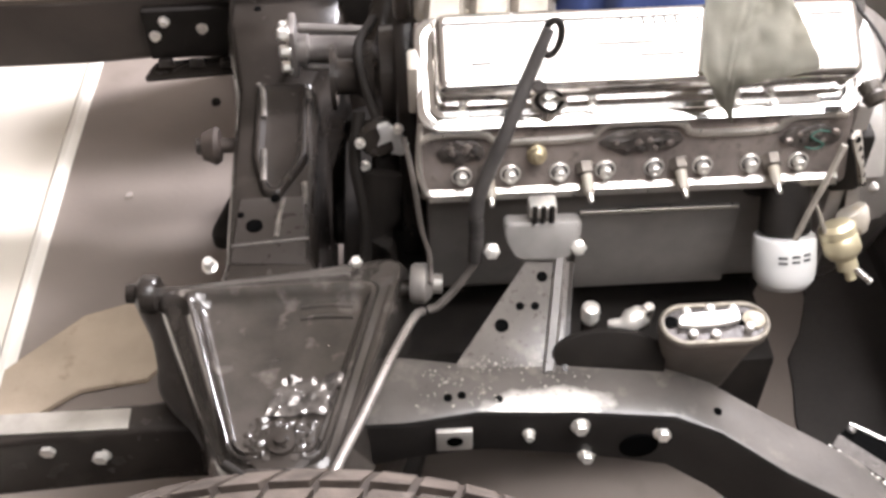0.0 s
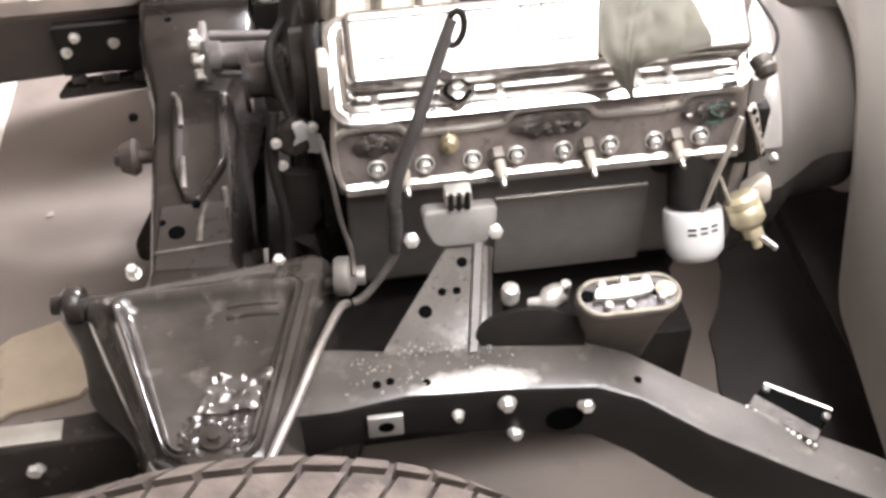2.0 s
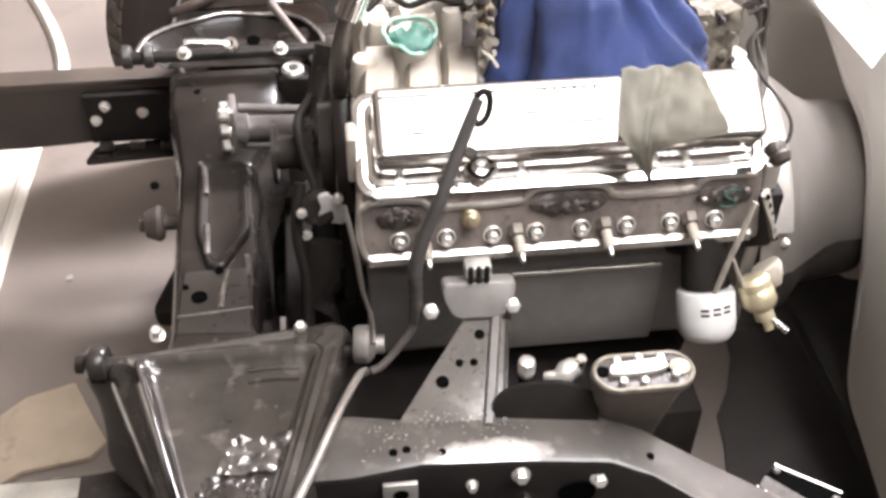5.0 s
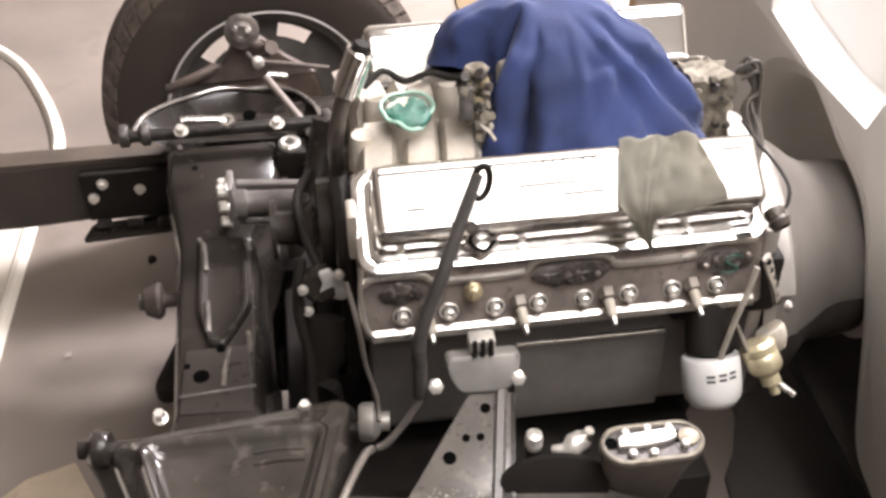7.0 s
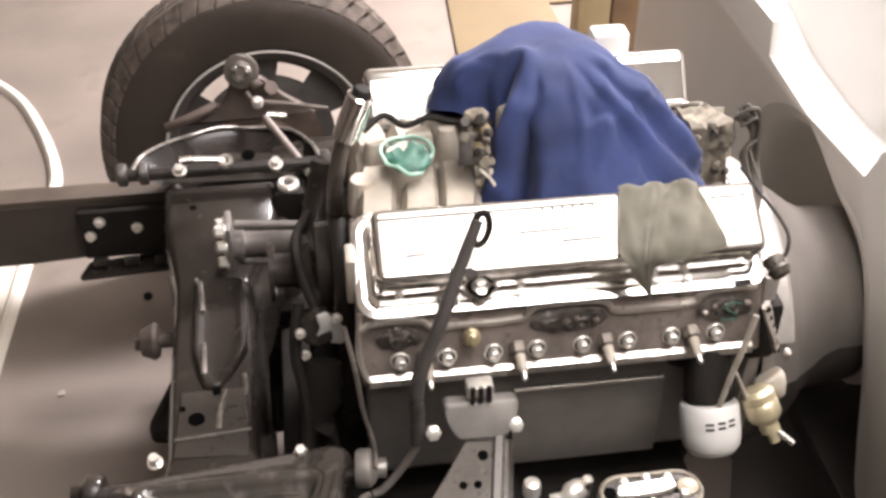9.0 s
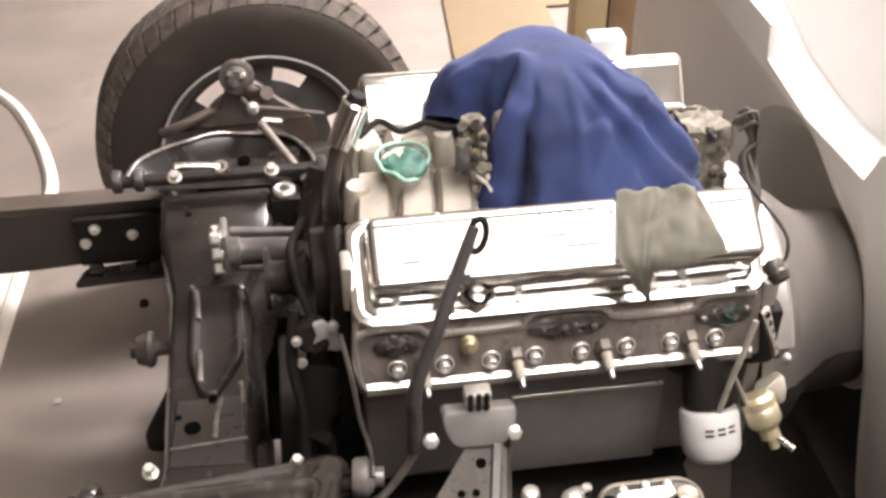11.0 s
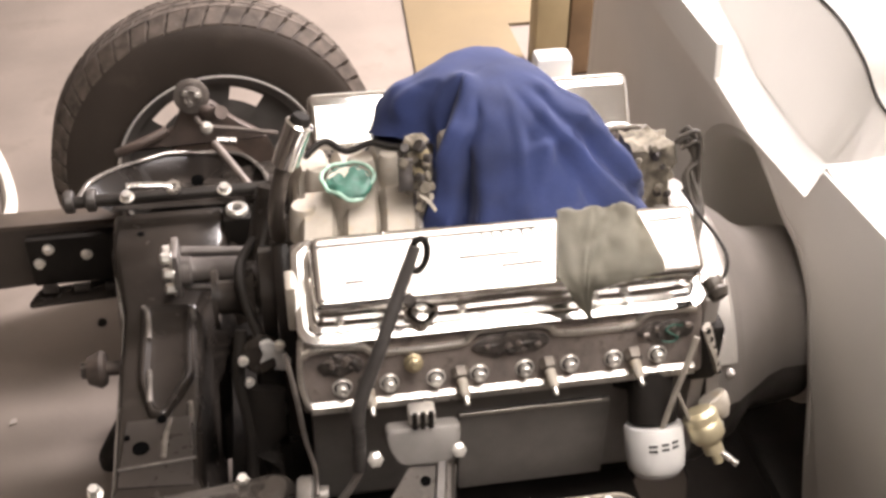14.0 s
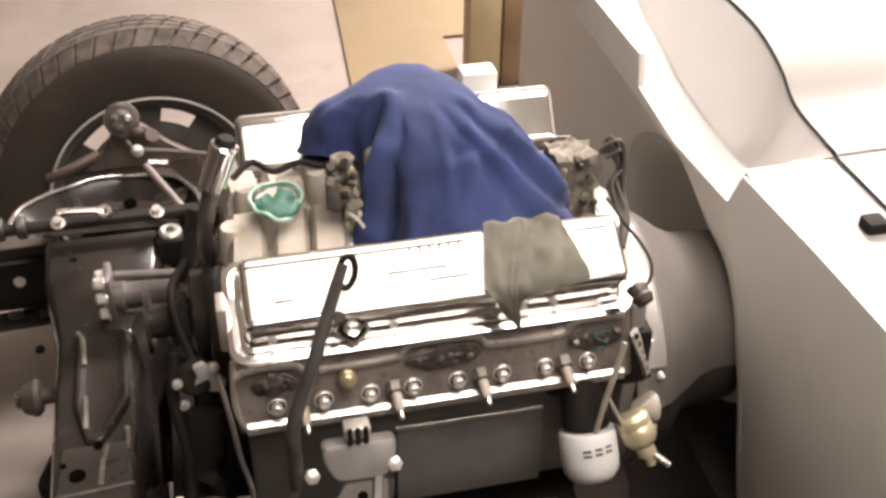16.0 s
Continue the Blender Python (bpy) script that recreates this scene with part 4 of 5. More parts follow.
def flip(bm, far):
    """Mirrors a bank's part to the other side of the engine."""
    if far:
        bmesh.ops.transform(bm, matrix=Matrix.Translation((0.018, 2 * MID, 0)) @ Matrix.Diagonal((1, -1, 1, 1)), verts=bm.verts)
        bmesh.ops.reverse_faces(bm, faces=bm.faces)
    return bm


def on_cover(x, a, h):
    """A place on the near bank: along the engine, up the slope, off the gasket plane."""
    return Vector((x, 0.955, 0.655)) + UP * a + OUT * h


def extrude_x(bm, outline, x0, x1, bevel=0.0):
    return prism(bm, outline, x1 - x0, Matrix(((0, 0, 1, x0), (1, 0, 0, 0), (0, 1, 0, 0), (0, 0, 0, 1))), bevel)


DIST_TAN = mat("distributor_tan", (0.15, 0.13, 0.10), 0.9, 0, 0.5, 70, 0.4)
BRUSHED = mat("brushed_aluminium", (0.74, 0.70, 0.64), 0.42, 0.75, 0.06, 14, 0.03, 160, spread=0.1)
ENGRAVED = mat("dull_cast_line", (0.10, 0.092, 0.083), 0.7, 0.0, 0.2, 60, 0.1)


def valve_cover(engine, far):
    ln, wd = 0.470, 0.124
    bm = B()
    rings = [(0, 0), (0, 0.003), (0.001, 0.0045), (0.0078, 0.0052), (0.0086, 0.0042), (0.0090, 0.0012), (0.0116, 0.0012), (0.0122, 0.0045), (0.0132, 0.0056), (0.0190, 0.0066), (0.0202, 0.0085), (0.0207, 0.012), (0.0213, 0.060), (0.0218, 0.067), (0.0232, 0.0716), (0.0254, 0.0744), (0.0280, 0.0752), (0.031, 0.0752), (0.036, 0.0752)]
    loft(bm, [[on_cover(x + 0.312, a + wd / 2, h) for x, a in rounded(ln - 2 * d, wd - 2 * d, max(0.022 - 0.6 * d, 0.004), 6)] for d, h in rings])
    c = part("valve_cover", flip(bm, far), CHROME, engine, "polished aluminium valve cover", 24)
    for x, a in ((0.125, 0.009), (0.262, 0.009), (0.415, 0.009), (0.452, 0.009)):
        part("bolt", flip(bolt(B(), on_cover(x, a + 0.005, 0.006), OUT, 0.004, 0.005), far), BRIGHT_STEEL, c)
    # brushed face with shallow cast lines and ribs
    out = rounded(ln - 2 * 0.0285, wd - 2 * 0.0285, 0.004, 4)
    bm = loft(B(), [[on_cover(x + 0.312, a + wd / 2, h) for x, a in shrink(out, d)] for d, h in ((0, 0.0752), (0.0004, 0.0760), (0.002, 0.0763), (0.004, 0.0763))])
    fc = part("cover_face", flip(bm, far), BRUSHED, c, "brushed cream-white cover face")
    for x0, x1, a in ((0.105, 0.345, 0.0885), (0.255, 0.322, 0.062), (0.132, 0.152, 0.046), (0.300, 0.345, 0.049), (0.470, 0.510, 0.084)):
        bm = rod(B(), on_cover(x0, a, 0.0752), on_cover(x1, a + 0.0005, 0.0752), 0.0022, seg=10)
        part("cast_line", flip(bm, far), ENGRAVED, fc)
    for k in range(9):
        bm = rod(B(), on_cover(0.285 + k * 0.011, 0.080, 0.0752), on_cover(0.283 + k * 0.011, 0.0885, 0.0752), 0.0020, seg=8)
        part("cast_rib", flip(bm, far), ENGRAVED, fc)
    return c


def cylinder_head(engine, far):
    sec = [(0.960, 0.650), (0.956, 0.632), (0.945, 0.602), (0.937, 0.583), (0.936, 0.574), (0.944, 0.566), (1.03, 0.56), (1.09, 0.69), (1.066, 0.716)]
    h = part("cylinder_head", flip(extrude_x(B(), sec, 0.078, 0.545, 0.004), far), CAST_HEAD, engine, "dark cast iron cylinder head with bright edges")
    part("lower_edge", flip(loft(B(), [[Vector((x, y, z)) for y, z in ((0.938, 0.586), (0.932, 0.583), (0.931, 0.574), (0.937, 0.571))] for x in (0.086, 0.10, 0.52, 0.534)]), far), CAST_EDGE, h, "machined bright lower edge")
    path = [(0.08, 0.640), (0.095, 0.647), (0.145, 0.646), (0.165, 0.637), (0.255, 0.637), (0.270, 0.645), (0.285, 0.651), (0.345, 0.651), (0.362, 0.645), (0.375, 0.637), (0.455, 0.637), (0.470, 0.646), (0.485, 0.651), (0.535, 0.651)]
    part("raised_rail", flip(sweep(B(), spline([(x, 0.9595 - (0.65 - z) * 0.27 - 0.001, z) for x, z in path], 5), 0.0045, 8), far), CAST_EDGE, h, "bright raised casting rail")
    part("end_edge", flip(sweep(B(), spline([(0.080, 0.962, 0.660), (0.077, 0.952, 0.628), (0.078, 0.944, 0.602), (0.084, 0.936, 0.584), (0.098, 0.934, 0.578)], 5), 0.0035, 8), far), CAST_EDGE, h, "bright rounded end edge")
    if far:
        return h
    for x, w, z in ((0.122, 0.026, 0.628), (0.315, 0.046, 0.633), (0.499, 0.034, 0.629)):
        bm = B()
        bmesh.ops.create_icosphere(bm, subdivisions=3, radius=1)
        for v in bm.verts:
            q = 1 + 0.75 * noise.noise(v.co * 3.1 + Vector((x * 40, 0, 0)))
            v.co = Vector((x + v.co.x * w, 0.9545 + v.co.y * 0.006 * q - (0.65 - z) * 0.2, z + v.co.z * 0.0145 * q))
        part("casting_pocket", bm, POCKET, h, "dark casting pocket")
    rng = random.Random(3)
    for k in range(26):
        cx, w = ((0.122, 0.018), (0.315, 0.036), (0.499, 0.026))[k % 3]
        p = Vector((cx + rng.uniform(-w, w), 0.9465, 0.631 + rng.uniform(-0.009, 0.009)))
        part("casting_lump", lathe(B(), p, (rng.uniform(-0.4, 0.4), -1, rng.uniform(-0.3, 0.5)), [(0, 0), (rng.uniform(0.003, 0.007), 0), (0.003, 0.003), (0, 0.0035)], 5), rng.choice((CAST_HEAD, DARK_RECESS, CAST_HEAD)), h)
    part("green_mark", sweep(B(), spline([(0.515, 0.944, 0.640), (0.503, 0.944, 0.642), (0.495, 0.943, 0.636), (0.503, 0.942, 0.630), (0.511, 0.942, 0.624), (0.503, 0.941, 0.619), (0.492, 0.942, 0.621)], 5), 0.0012, 7), mat("green_chalk", (0.035, 0.10, 0.075), 0.6, 0, 0.4, 90, 0.2), h, "faint curl of green paint")
    for x in (0.122, 0.175, 0.228, 0.278, 0.331, 0.384, 0.436, 0.489):
        hb = part("head_bolt", lathe(B(), (x, 0.9445, 0.601), (0, -1, 0.12), [(0, 0), (0.0066, 0), (0.0068, 0.011), (0.0058, 0.0122), (0.0030, 0.0122), (0.0026, 0.010), (0, 0.010)], 16), BOLT_STEEL, h)
        part("washer", lathe(B(), (x, 0.9445, 0.601), (0, -1, 0.12), [(0.0092, 0), (0.0114, 0), (0.0114, 0.0028), (0.0108, 0.0034), (0.0092, 0.0034), (0.0092, 0)], 18), BOLT_STEEL, hb)
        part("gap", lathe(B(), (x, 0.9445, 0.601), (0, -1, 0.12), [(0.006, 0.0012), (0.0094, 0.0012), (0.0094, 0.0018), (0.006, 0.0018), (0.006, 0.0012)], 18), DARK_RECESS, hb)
    part("brass_sender", lathe(B(), (0.203, 0.950, 0.622), (0, -0.8, 0.45), [(0, 0), (0.011, 0), (0.011, 0.006), (0.008, 0.008), (0.008, 0.015), (0.004, 0.017), (0.004, 0.023), (0, 0.023)], 12), BRASS, h, "brass temperature sender")
    for x in (0.150, 0.256, 0.358, 0.459):
        d = Vector((0.06, -0.93, -0.38)).normalized()
        p = Vector((x, 0.948, 0.606))
        pl = part("spark_plug", lathe(B(), p, d, [(0, 0), (0.0105, 0), (0.0105, 0.012), (0.008, 0.014), (0, 0.014)], 6), mat("plug_hexagon", (0.16, 0.14, 0.12), 0.4, 0.6, 0.2, 60, 0.1) if x < 0.2 else bpy.data.materials["plug_hexagon"], h, "spark plug with a pale insulator")
        part("insulator", lathe(B(), p + d * 0.012, d, [(0, 0), (0.0065, 0), (0.006, 0.02), (0.0045, 0.024), (0, 0.024)], 14), ALLOY, pl)
        part("terminal", lathe(B(), p + d * 0.034, d, [(0, 0), (0.0035, 0), (0.0035, 0.010), (0.002, 0.012), (0, 0.012)], 10), BRIGHT_STEEL, pl)
    return h


def engine():
    e = thing("engine", (0.31, MID, 0.33), "V8 engine with polished valve covers set in the chassis", "engine")
    sec = [(0.985, 0.562), (0.982, 0.505), (0.986, 0.37), (1.02, 0.33), (1.28, 0.33), (1.314, 0.37), (1.318, 0.505), (1.315, 0.562), (1.22, 0.64), (1.08, 0.64)]
    blk = part("engine_block", extrude_x(B(), sec, 0.085, 0.555, 0.006), BLOCK_GREY, e, "grey painted engine block")
    part("side_cover", box(B(), 0.262, 0.452, 0.972, 0.984, 0.372, 0.502, 0.003), BLOCK_GREY, blk, "flat grey side panel")
    part("panel_edge", rod(B(), (0.262, 0.975, 0.504), (0.450, 0.975, 0.503), 0.003), CAST_EDGE, blk)
    part("oil_pan", extrude_x(B(), [(1.03, 0.329), (1.06, 0.21), (1.24, 0.21), (1.27, 0.329)], 0.10, 0.54, 0.01), MATT_BLACK, e, "black oil pan")
    for far in (False, True):
        cylinder_head(e, far)
        valve_cover(e, far)
    # intake
    man = part("intake_manifold", extrude_x(B(), [(1.06, 0.64), (1.045, 0.690), (1.085, 0.715), (1.215, 0.715), (1.255, 0.690), (1.24, 0.64)], 0.088, 0.40, 0.012), ALLOY, e, "stained cast aluminium intake manifold")
    for x in (0.105, 0.155, 0.20, 0.245):
        for s in (-1, 1) if x < 0.22 else (1,):
            secs = [[Vector((x + 0.004 * k + w * 0.0215, MID + s * (y + t * 0.012), z + t * 0.016)) for w, t in ((-1, -1), (-1, 0.4), (-0.72, 1), (0.72, 1), (1, 0.4), (1, -1))] for k, (y, z) in enumerate(((0.116, 0.655), (0.094, 0.700), (0.066, 0.722), (0.012, 0.727)))]
            part("runner", loft(B(), secs if s > 0 else [q[::-1] for q in secs]), ALLOY, man)
    neck = part("water_neck", lathe(B(), (0.152, 1.118, 0.715), (0, -0.15, 1), [(0, 0), (0.034, 0), (0.030, 0.010), (0.022, 0.026), (0.022, 0.044), (0.026, 0.047), (0.026, 0.050), (0, 0.051)], 28), ALLOY, man, "taped-over water outlet")
    lip = spline([(0.124, 1.130, 0.765), (0.139, 1.146, 0.768), (0.160, 1.151, 0.764), (0.178, 1.138, 0.767), (0.182, 1.114, 0.765), (0.171, 1.092, 0.760), (0.155, 1.071, 0.764), (0.140, 1.080, 0.767), (0.129, 1.096, 0.763), (0.121, 1.114, 0.767), (0.124, 1.130, 0.765)], 4)
    bm = sweep(B(), [p + noise.noise_vector(p * 60) * 0.003 for p in lip], 0.0024, 8)
    part("tape_rim", bm, PALE_TAPE, neck, "pale green tape edge")
    bm = B()
    bmesh.ops.create_icosphere(bm, subdivisions=3, radius=1)
    for v in bm.verts:
        v.co = Vector((0.153, 1.110, 0.766)) + Vector((v.co.x * 0.027, v.co.y * 0.035, v.co.z * (0.006 + 0.009 * noise.noise(v.co * 3.4)) - 0.002 + 0.005 * noise.noise(v.co * 4.1)))
    part("tape", bm, GREEN_TAPE, neck, "crumpled green tape", 60)
    for x, y, z, r, h in ((0.098, 1.10, 0.70, 0.017, 0.045), (0.118, 1.155, 0.71, 0.014, 0.05), (0.172, 1.172, 0.71, 0.018, 0.048), (0.205, 1.165, 0.71, 0.013, 0.055)):
        part("boss", lathe(B(), (x, y, z), (0, 0, 1), [(0, 0), (r * 1.1, 0), (r, h * 0.8), (r * 0.8, h), (0, h)], 18), ALLOY, man)
    for x, y in ((0.10, 1.075), (0.21, 1.08), (0.228, 1.085)):
        part("bolt", bolt(B(), (x, y, 0.712), (0, -0.3, 1), 0.007, 0.007), BOLT_STEEL, man)
    # carburettor, mostly under its cloth
    carb = part("carburettor", box(B(), 0.262, 0.402, 1.115, 1.255, 0.72, 0.80, 0.01), ALLOY, e, "stained carburettor with brass linkage")
    link = part("choke_body", box(B(), 0.216, 0.242, 1.090, 1.120, 0.755, 0.815, 0.006), DARK_RECESS, carb, "stained choke housing with brass linkage")
    bm = B()
    bmesh.ops.create_icosphere(bm, subdivisions=2, radius=1)
    for v in bm.verts:
        v.co = Vector((0.228 + v.co.x * 0.013 * (1 + 0.6 * noise.noise(v.co * 2 + Vector((5, 0, 0)))), 1.096 + v.co.y * 0.012, 0.820 + v.co.z * 0.010 * (1 + 0.8 * noise.noise(v.co * 2))))
    part("choke_cap", bm, DIST_TAN, link)
    part("lever", sweep(B(), [(0.228, 1.066, 0.770), (0.240, 1.064, 0.758), (0.246, 1.062, 0.748)], 0.0035, flat=0.5), ALLOY, link)
    part("bracket", box(B(), 0.206, 0.222, 1.072, 1.078, 0.770, 0.812, 0.001), DARK_RECESS, link)
    rng = random.Random(5)
    for k in range(24):
        q = rng.random()
        p = Vector((0.206 + 0.030 * rng.random() + 0.016 * q, 1.072 + 0.022 * rng.random(), 0.824 - 0.076 * q))
        d = Vector((rng.uniform(-1, 1), rng.uniform(-1, -0.2), rng.uniform(-0.5, 0.8)))
        part("linkage", rod(B(), p, p + d.normalized() * rng.uniform(0.005, 0.012), rng.uniform(0.004, 0.0075), seg=10), rng.choice((BRASS, DIST_TAN, DIST_TAN, ALLOY, DARK_RECESS)), link)
    # by-pass pipe at the front of the manifold
    pp = part("bypass_pipe", sweep(B(), spline([(0.066, 1.120, 0.690), (0.066, 1.104, 0.735), (0.076, 1.10, 0.785), (0.092, 1.10, 0.83)], 6), 0.0095, 14), mat("dull_pipe", (0.085, 0.072, 0.062), 0.4, 0.5, 0.2, 30, 0.1), e, "dull steel by-pass pipe")
    part("chrome_sleeve", rod(B(), (0.081, 1.10, 0.800), (0.102, 1.10, 0.855), 0.0158), CHROME, pp, "bright chrome sleeve")
    part("cap", lathe(B(), (0.101, 1.10, 0.853), (0.35, 0, 1), [(0, 0), (0.011, 0), (0.012, 0.004), (0.009, 0.010), (0, 0.011)], 16), MATT_BLACK, pp)
    part("hose", sweep(B(), spline([(0.105, 1.15, 0.778), (0.13, 1.17, 0.785), (0.155, 1.165, 0.772), (0.185, 1.17, 0.778), (0.215, 1.17, 0.77), (0.25, 1.17, 0.775)], 6), 0.0042, 10), MATT_BLACK, e, "black vacuum hose")
    part("filler", box(B(), 0.425, 0.475, 1.325, 1.36, 0.735, 0.790, 0.006), FILTER_WHITE, e, "bright oil filler neck")
    # distributor behind the carburettor
    bm = B()
    bmesh.ops.create_cube(bm, size=1)
    bmesh.ops.subdivide_edges(bm, edges=bm.edges[:], cuts=7, use_grid_fill=True)
    for v in bm.verts:
        p = Vector((0.536 + v.co.x * 0.056, MID + 0.03 + v.co.y * 0.050, 0.690 + v.co.z * 0.110))
        v.co = p + noise.noise_vector(p * 45) * 0.006 + noise.noise_vector(p * 110) * 0.005
    d = part("distributor", bm, DIST_TAN, e, "dusty distributor with tangled leads", 50)
    rng = random.Random(11)
    for k in range(16):
        c = Vector((0.512 + 0.052 * rng.random(), 1.150 + 0.02 * rng.random(), 0.665 + 0.085 * rng.random()))
        part("terminal", rod(B(), c, c + Vector((rng.uniform(-0.01, 0.01), -0.012, rng.uniform(0, 0.012))), rng.uniform(0.003, 0.006), seg=8), rng.choice((DIST_TAN, DARK_RECESS, DARK_RECESS)), d)
    for k in range(6):
        a = Vector((0.570 + 0.006 * rng.random(), 1.16 + 0.02 * rng.random(), 0.735 + 0.02 * rng.random()))
        pts = [a, a + Vector((0.010 + 0.014 * rng.random(), -0.004, 0.012 * rng.random())), a + Vector((0.020 + 0.012 * rng.random(), -0.012, -0.020 - 0.012 * rng.random())), a + Vector((0.008 + 0.02 * rng.random(), -0.02, -0.045)), Vector((0.586 + 0.01 * rng.random(), 1.115, 0.672)), Vector((0.578, 1.08, 0.655))]
        part("lead", sweep(B(), spline(pts, 5), rng.uniform(0.0028, 0.0042), 7), WIRE, d)
    part("vacuum_pipe", sweep(B(), spline([(0.562, 1.11, 0.712), (0.564, 1.06, 0.712), (0.566, 1.01, 0.716), (0.565, 0.97, 0.715), (0.556, 0.948, 0.706), (0.540, 0.938, 0.700)], 7), 0.0022, 8), MATT_BLACK, e, "thin dark bent pipe")
    knob = part("pipe_union", lathe(B(), (0.535, 0.940, 0.708), (0.25, -0.75, -0.4), [(0, 0), (0.011, 0), (0.013, 0.005), (0.011, 0.012), (0.0135, 0.016), (0.010, 0.024), (0, 0.026)], 9), mat("dark_union", (0.06, 0.05, 0.04), 0.5, 0.3, 0.3, 60, 0.2), e, "dark ribbed pipe union")
    part("end_plate", box(B(), 0.546, 0.566, 0.96, 1.33, 0.40, 0.66, 0.006), BELL_ALLOY, e)
    # oil filter, its bracket and the sender beside it
    fd = Vector((0.03, -0.50, -0.86)).normalized()
    fp = Vector((0.487, 0.932, 0.533))
    part("filter_adapter", sweep(B(), [(0.470, 0.985, 0.545), fp - fd * 0.03, fp + fd * 0.021], 0.029, 16), MATT_BLACK, e, "black filter adapter")
    fl = part("oil_filter", lathe(B(), fp, fd, [(0.020, 0.024), (0.033, 0.026), (0.0352, 0.029), (0.0355, 0.066), (0.0335, 0.078), (0.027, 0.087), (0.015, 0.091), (0, 0.092)], 36), FILTER_WHITE, e, "white spin-on oil filter with dark print")
    side = Vector((1, 0.10, 0.06)).normalized()
    front = fd.cross(side).normalized()
    if front.y > 0:
        front = -front
    for k, w in ((-0.42, 0.010), (-0.02, 0.009), (0.36, 0.009)):
        dv = (front * math.cos(k) + side * math.sin(k)).normalized()
        c = fp + fd * 0.045 + dv * 0.0357
        t = dv.cross(fd).normalized()
        mm = Matrix((t, fd, dv)).transposed().to_4x4()
        mm.translation = c
        for o in (-0.0035, 0.0025):
            part("printed_bar", box(B(), -w / 2, w / 2, o, o + 0.0028, -0.0004, 0.0005, 0, mm), FILTER_INK, fl)
    sd = Vector((0.32, -0.5, -0.80)).normalized()
    sp = Vector((0.538, 0.912, 0.532))
    sn = part("pressure_sender", lathe(B(), sp, sd, [(0, 0), (0.016, 0), (0.021, 0.006), (0.021, 0.014), (0.019, 0.016), (0.021, 0.019), (0.021, 0.034), (0.017, 0.040), (0.012, 0.044), (0.012, 0.056), (0.006, 0.058), (0.006, 0.070), (0, 0.07)], 20), SENDER, e, "pale brass oil pressure sender")
    part("terminal", rod(B(), sp + sd * 0.05 + Vector((0.002, 0, 0)), sp + sd * 0.062 + Vector((0.022, -0.012, -0.004)), 0.004), BRIGHT_STEEL, sn)
    strap = mat("strap_brown", (0.34, 0.305, 0.26), 0.5, 0.3, 0.2, 40, 0.1)
    part("stay", sweep(B(), [(0.524, 0.922, 0.640), (0.513, 0.912, 0.605), (0.501, 0.903, 0.575), (0.485, 0.893, 0.505)], 0.0038, 8, flat=0.7), strap, e)
    part("stay", sweep(B(), [(0.504, 0.904, 0.573), (0.524, 0.902, 0.530)], 0.0038, 8, flat=0.7), strap, e)
    part("starter_end", box(B(), 0.535, 0.575, 0.95, 1.0, 0.54, 0.625, 0.008), MATT_BLACK, e)
    chain = part("chain", sweep(B(), spline([(0.540, 0.936, 0.642), (0.549, 0.930, 0.615), (0.560, 0.927, 0.580)], 5), 0.0095, 8, flat=0.45), strap, e, "perforated brown strap")
    for k in range(6):
        c = Vector((0.540, 0.930, 0.640)).lerp(Vector((0.558, 0.921, 0.584)), k / 5)
        part("perforation", lathe(B(), c, (0, -0.8, 0.6), [(0, 0), (0.0036, 0), (0.0036, 0.002), (0, 0.002)], 10), HOLE, chain)
    # front of the engine: timing cover, pump, damper
    part("timing_cover", extrude_x(B(), [(1.05, 0.36), (1.03, 0.45), (1.06, 0.60), (1.12, 0.68), (1.18, 0.68), (1.24, 0.60), (1.27, 0.45), (1.25, 0.36)], 0.055, 0.086, 0.006), FRAME_BLACK, e, "black timing cover")
    part("damper", lathe(B(), (0.055, MID, 0.43), (-1, 0, 0), [(0, 0), (0.085, 0), (0.088, 0.004), (0.088, 0.026), (0.075, 0.03), (0.07, 0.022), (0.03, 0.022), (0.03, 0.036), (0, 0.038)], 40), MATT_BLACK, e, "black crank damper")
    pump = part("water_pump", lathe(B(), (0.056, MID, 0.58), (-1, 0, 0), [(0, 0), (0.062, 0), (0.06, 0.018), (0.035, 0.026), (0.022, 0.05), (0.022, 0.07), (0.04, 0.072), (0.04, 0.078), (0, 0.079)], 28), FRAME_BLACK, e, "black water pump")
    part("pump_arm", sweep(B(), spline([(0.03, 1.20, 0.56), (0.035, 1.24, 0.555), (0.05, 1.28, 0.60), (0.062, 1.3, 0.64)], 5), 0.022, 12), FRAME_BLACK, pump)
    fpz = part("fuel_pump", lathe(B(), (0.035, 1.045, 0.575), (-0.2, -1, 0.3), [(0, 0), (0.024, 0), (0.024, 0.012), (0.017, 0.02), (0, 0.021)], 14), FRAME_BLACK, e, "small black pump body with a pale flange")
    part("flange", prism(B(), rpoly([(0.028, 0.572), (0.040, 0.566), (0.060, 0.560), (0.068, 0.572), (0.058, 0.592), (0.044, 0.608), (0.032, 0.604), (0.036, 0.588)], 0.003), 0.008, Matrix(((1, 0, 0, 0), (0, 0, -1, 1.032), (0, 1, 0, 0), (0, 0, 0, 1))), 0.0015), FILTER_WHITE, fpz, "pale cast flange")
    for p in ((0.012, 1.028, 0.580), (0.056, 1.022, 0.604), (0.016, 1.028, 0.545)):
        part("bolt", bolt(B(), p, (-0.2, -1, 0.3), 0.0048, 0.007), BOLT_STEEL, fpz)
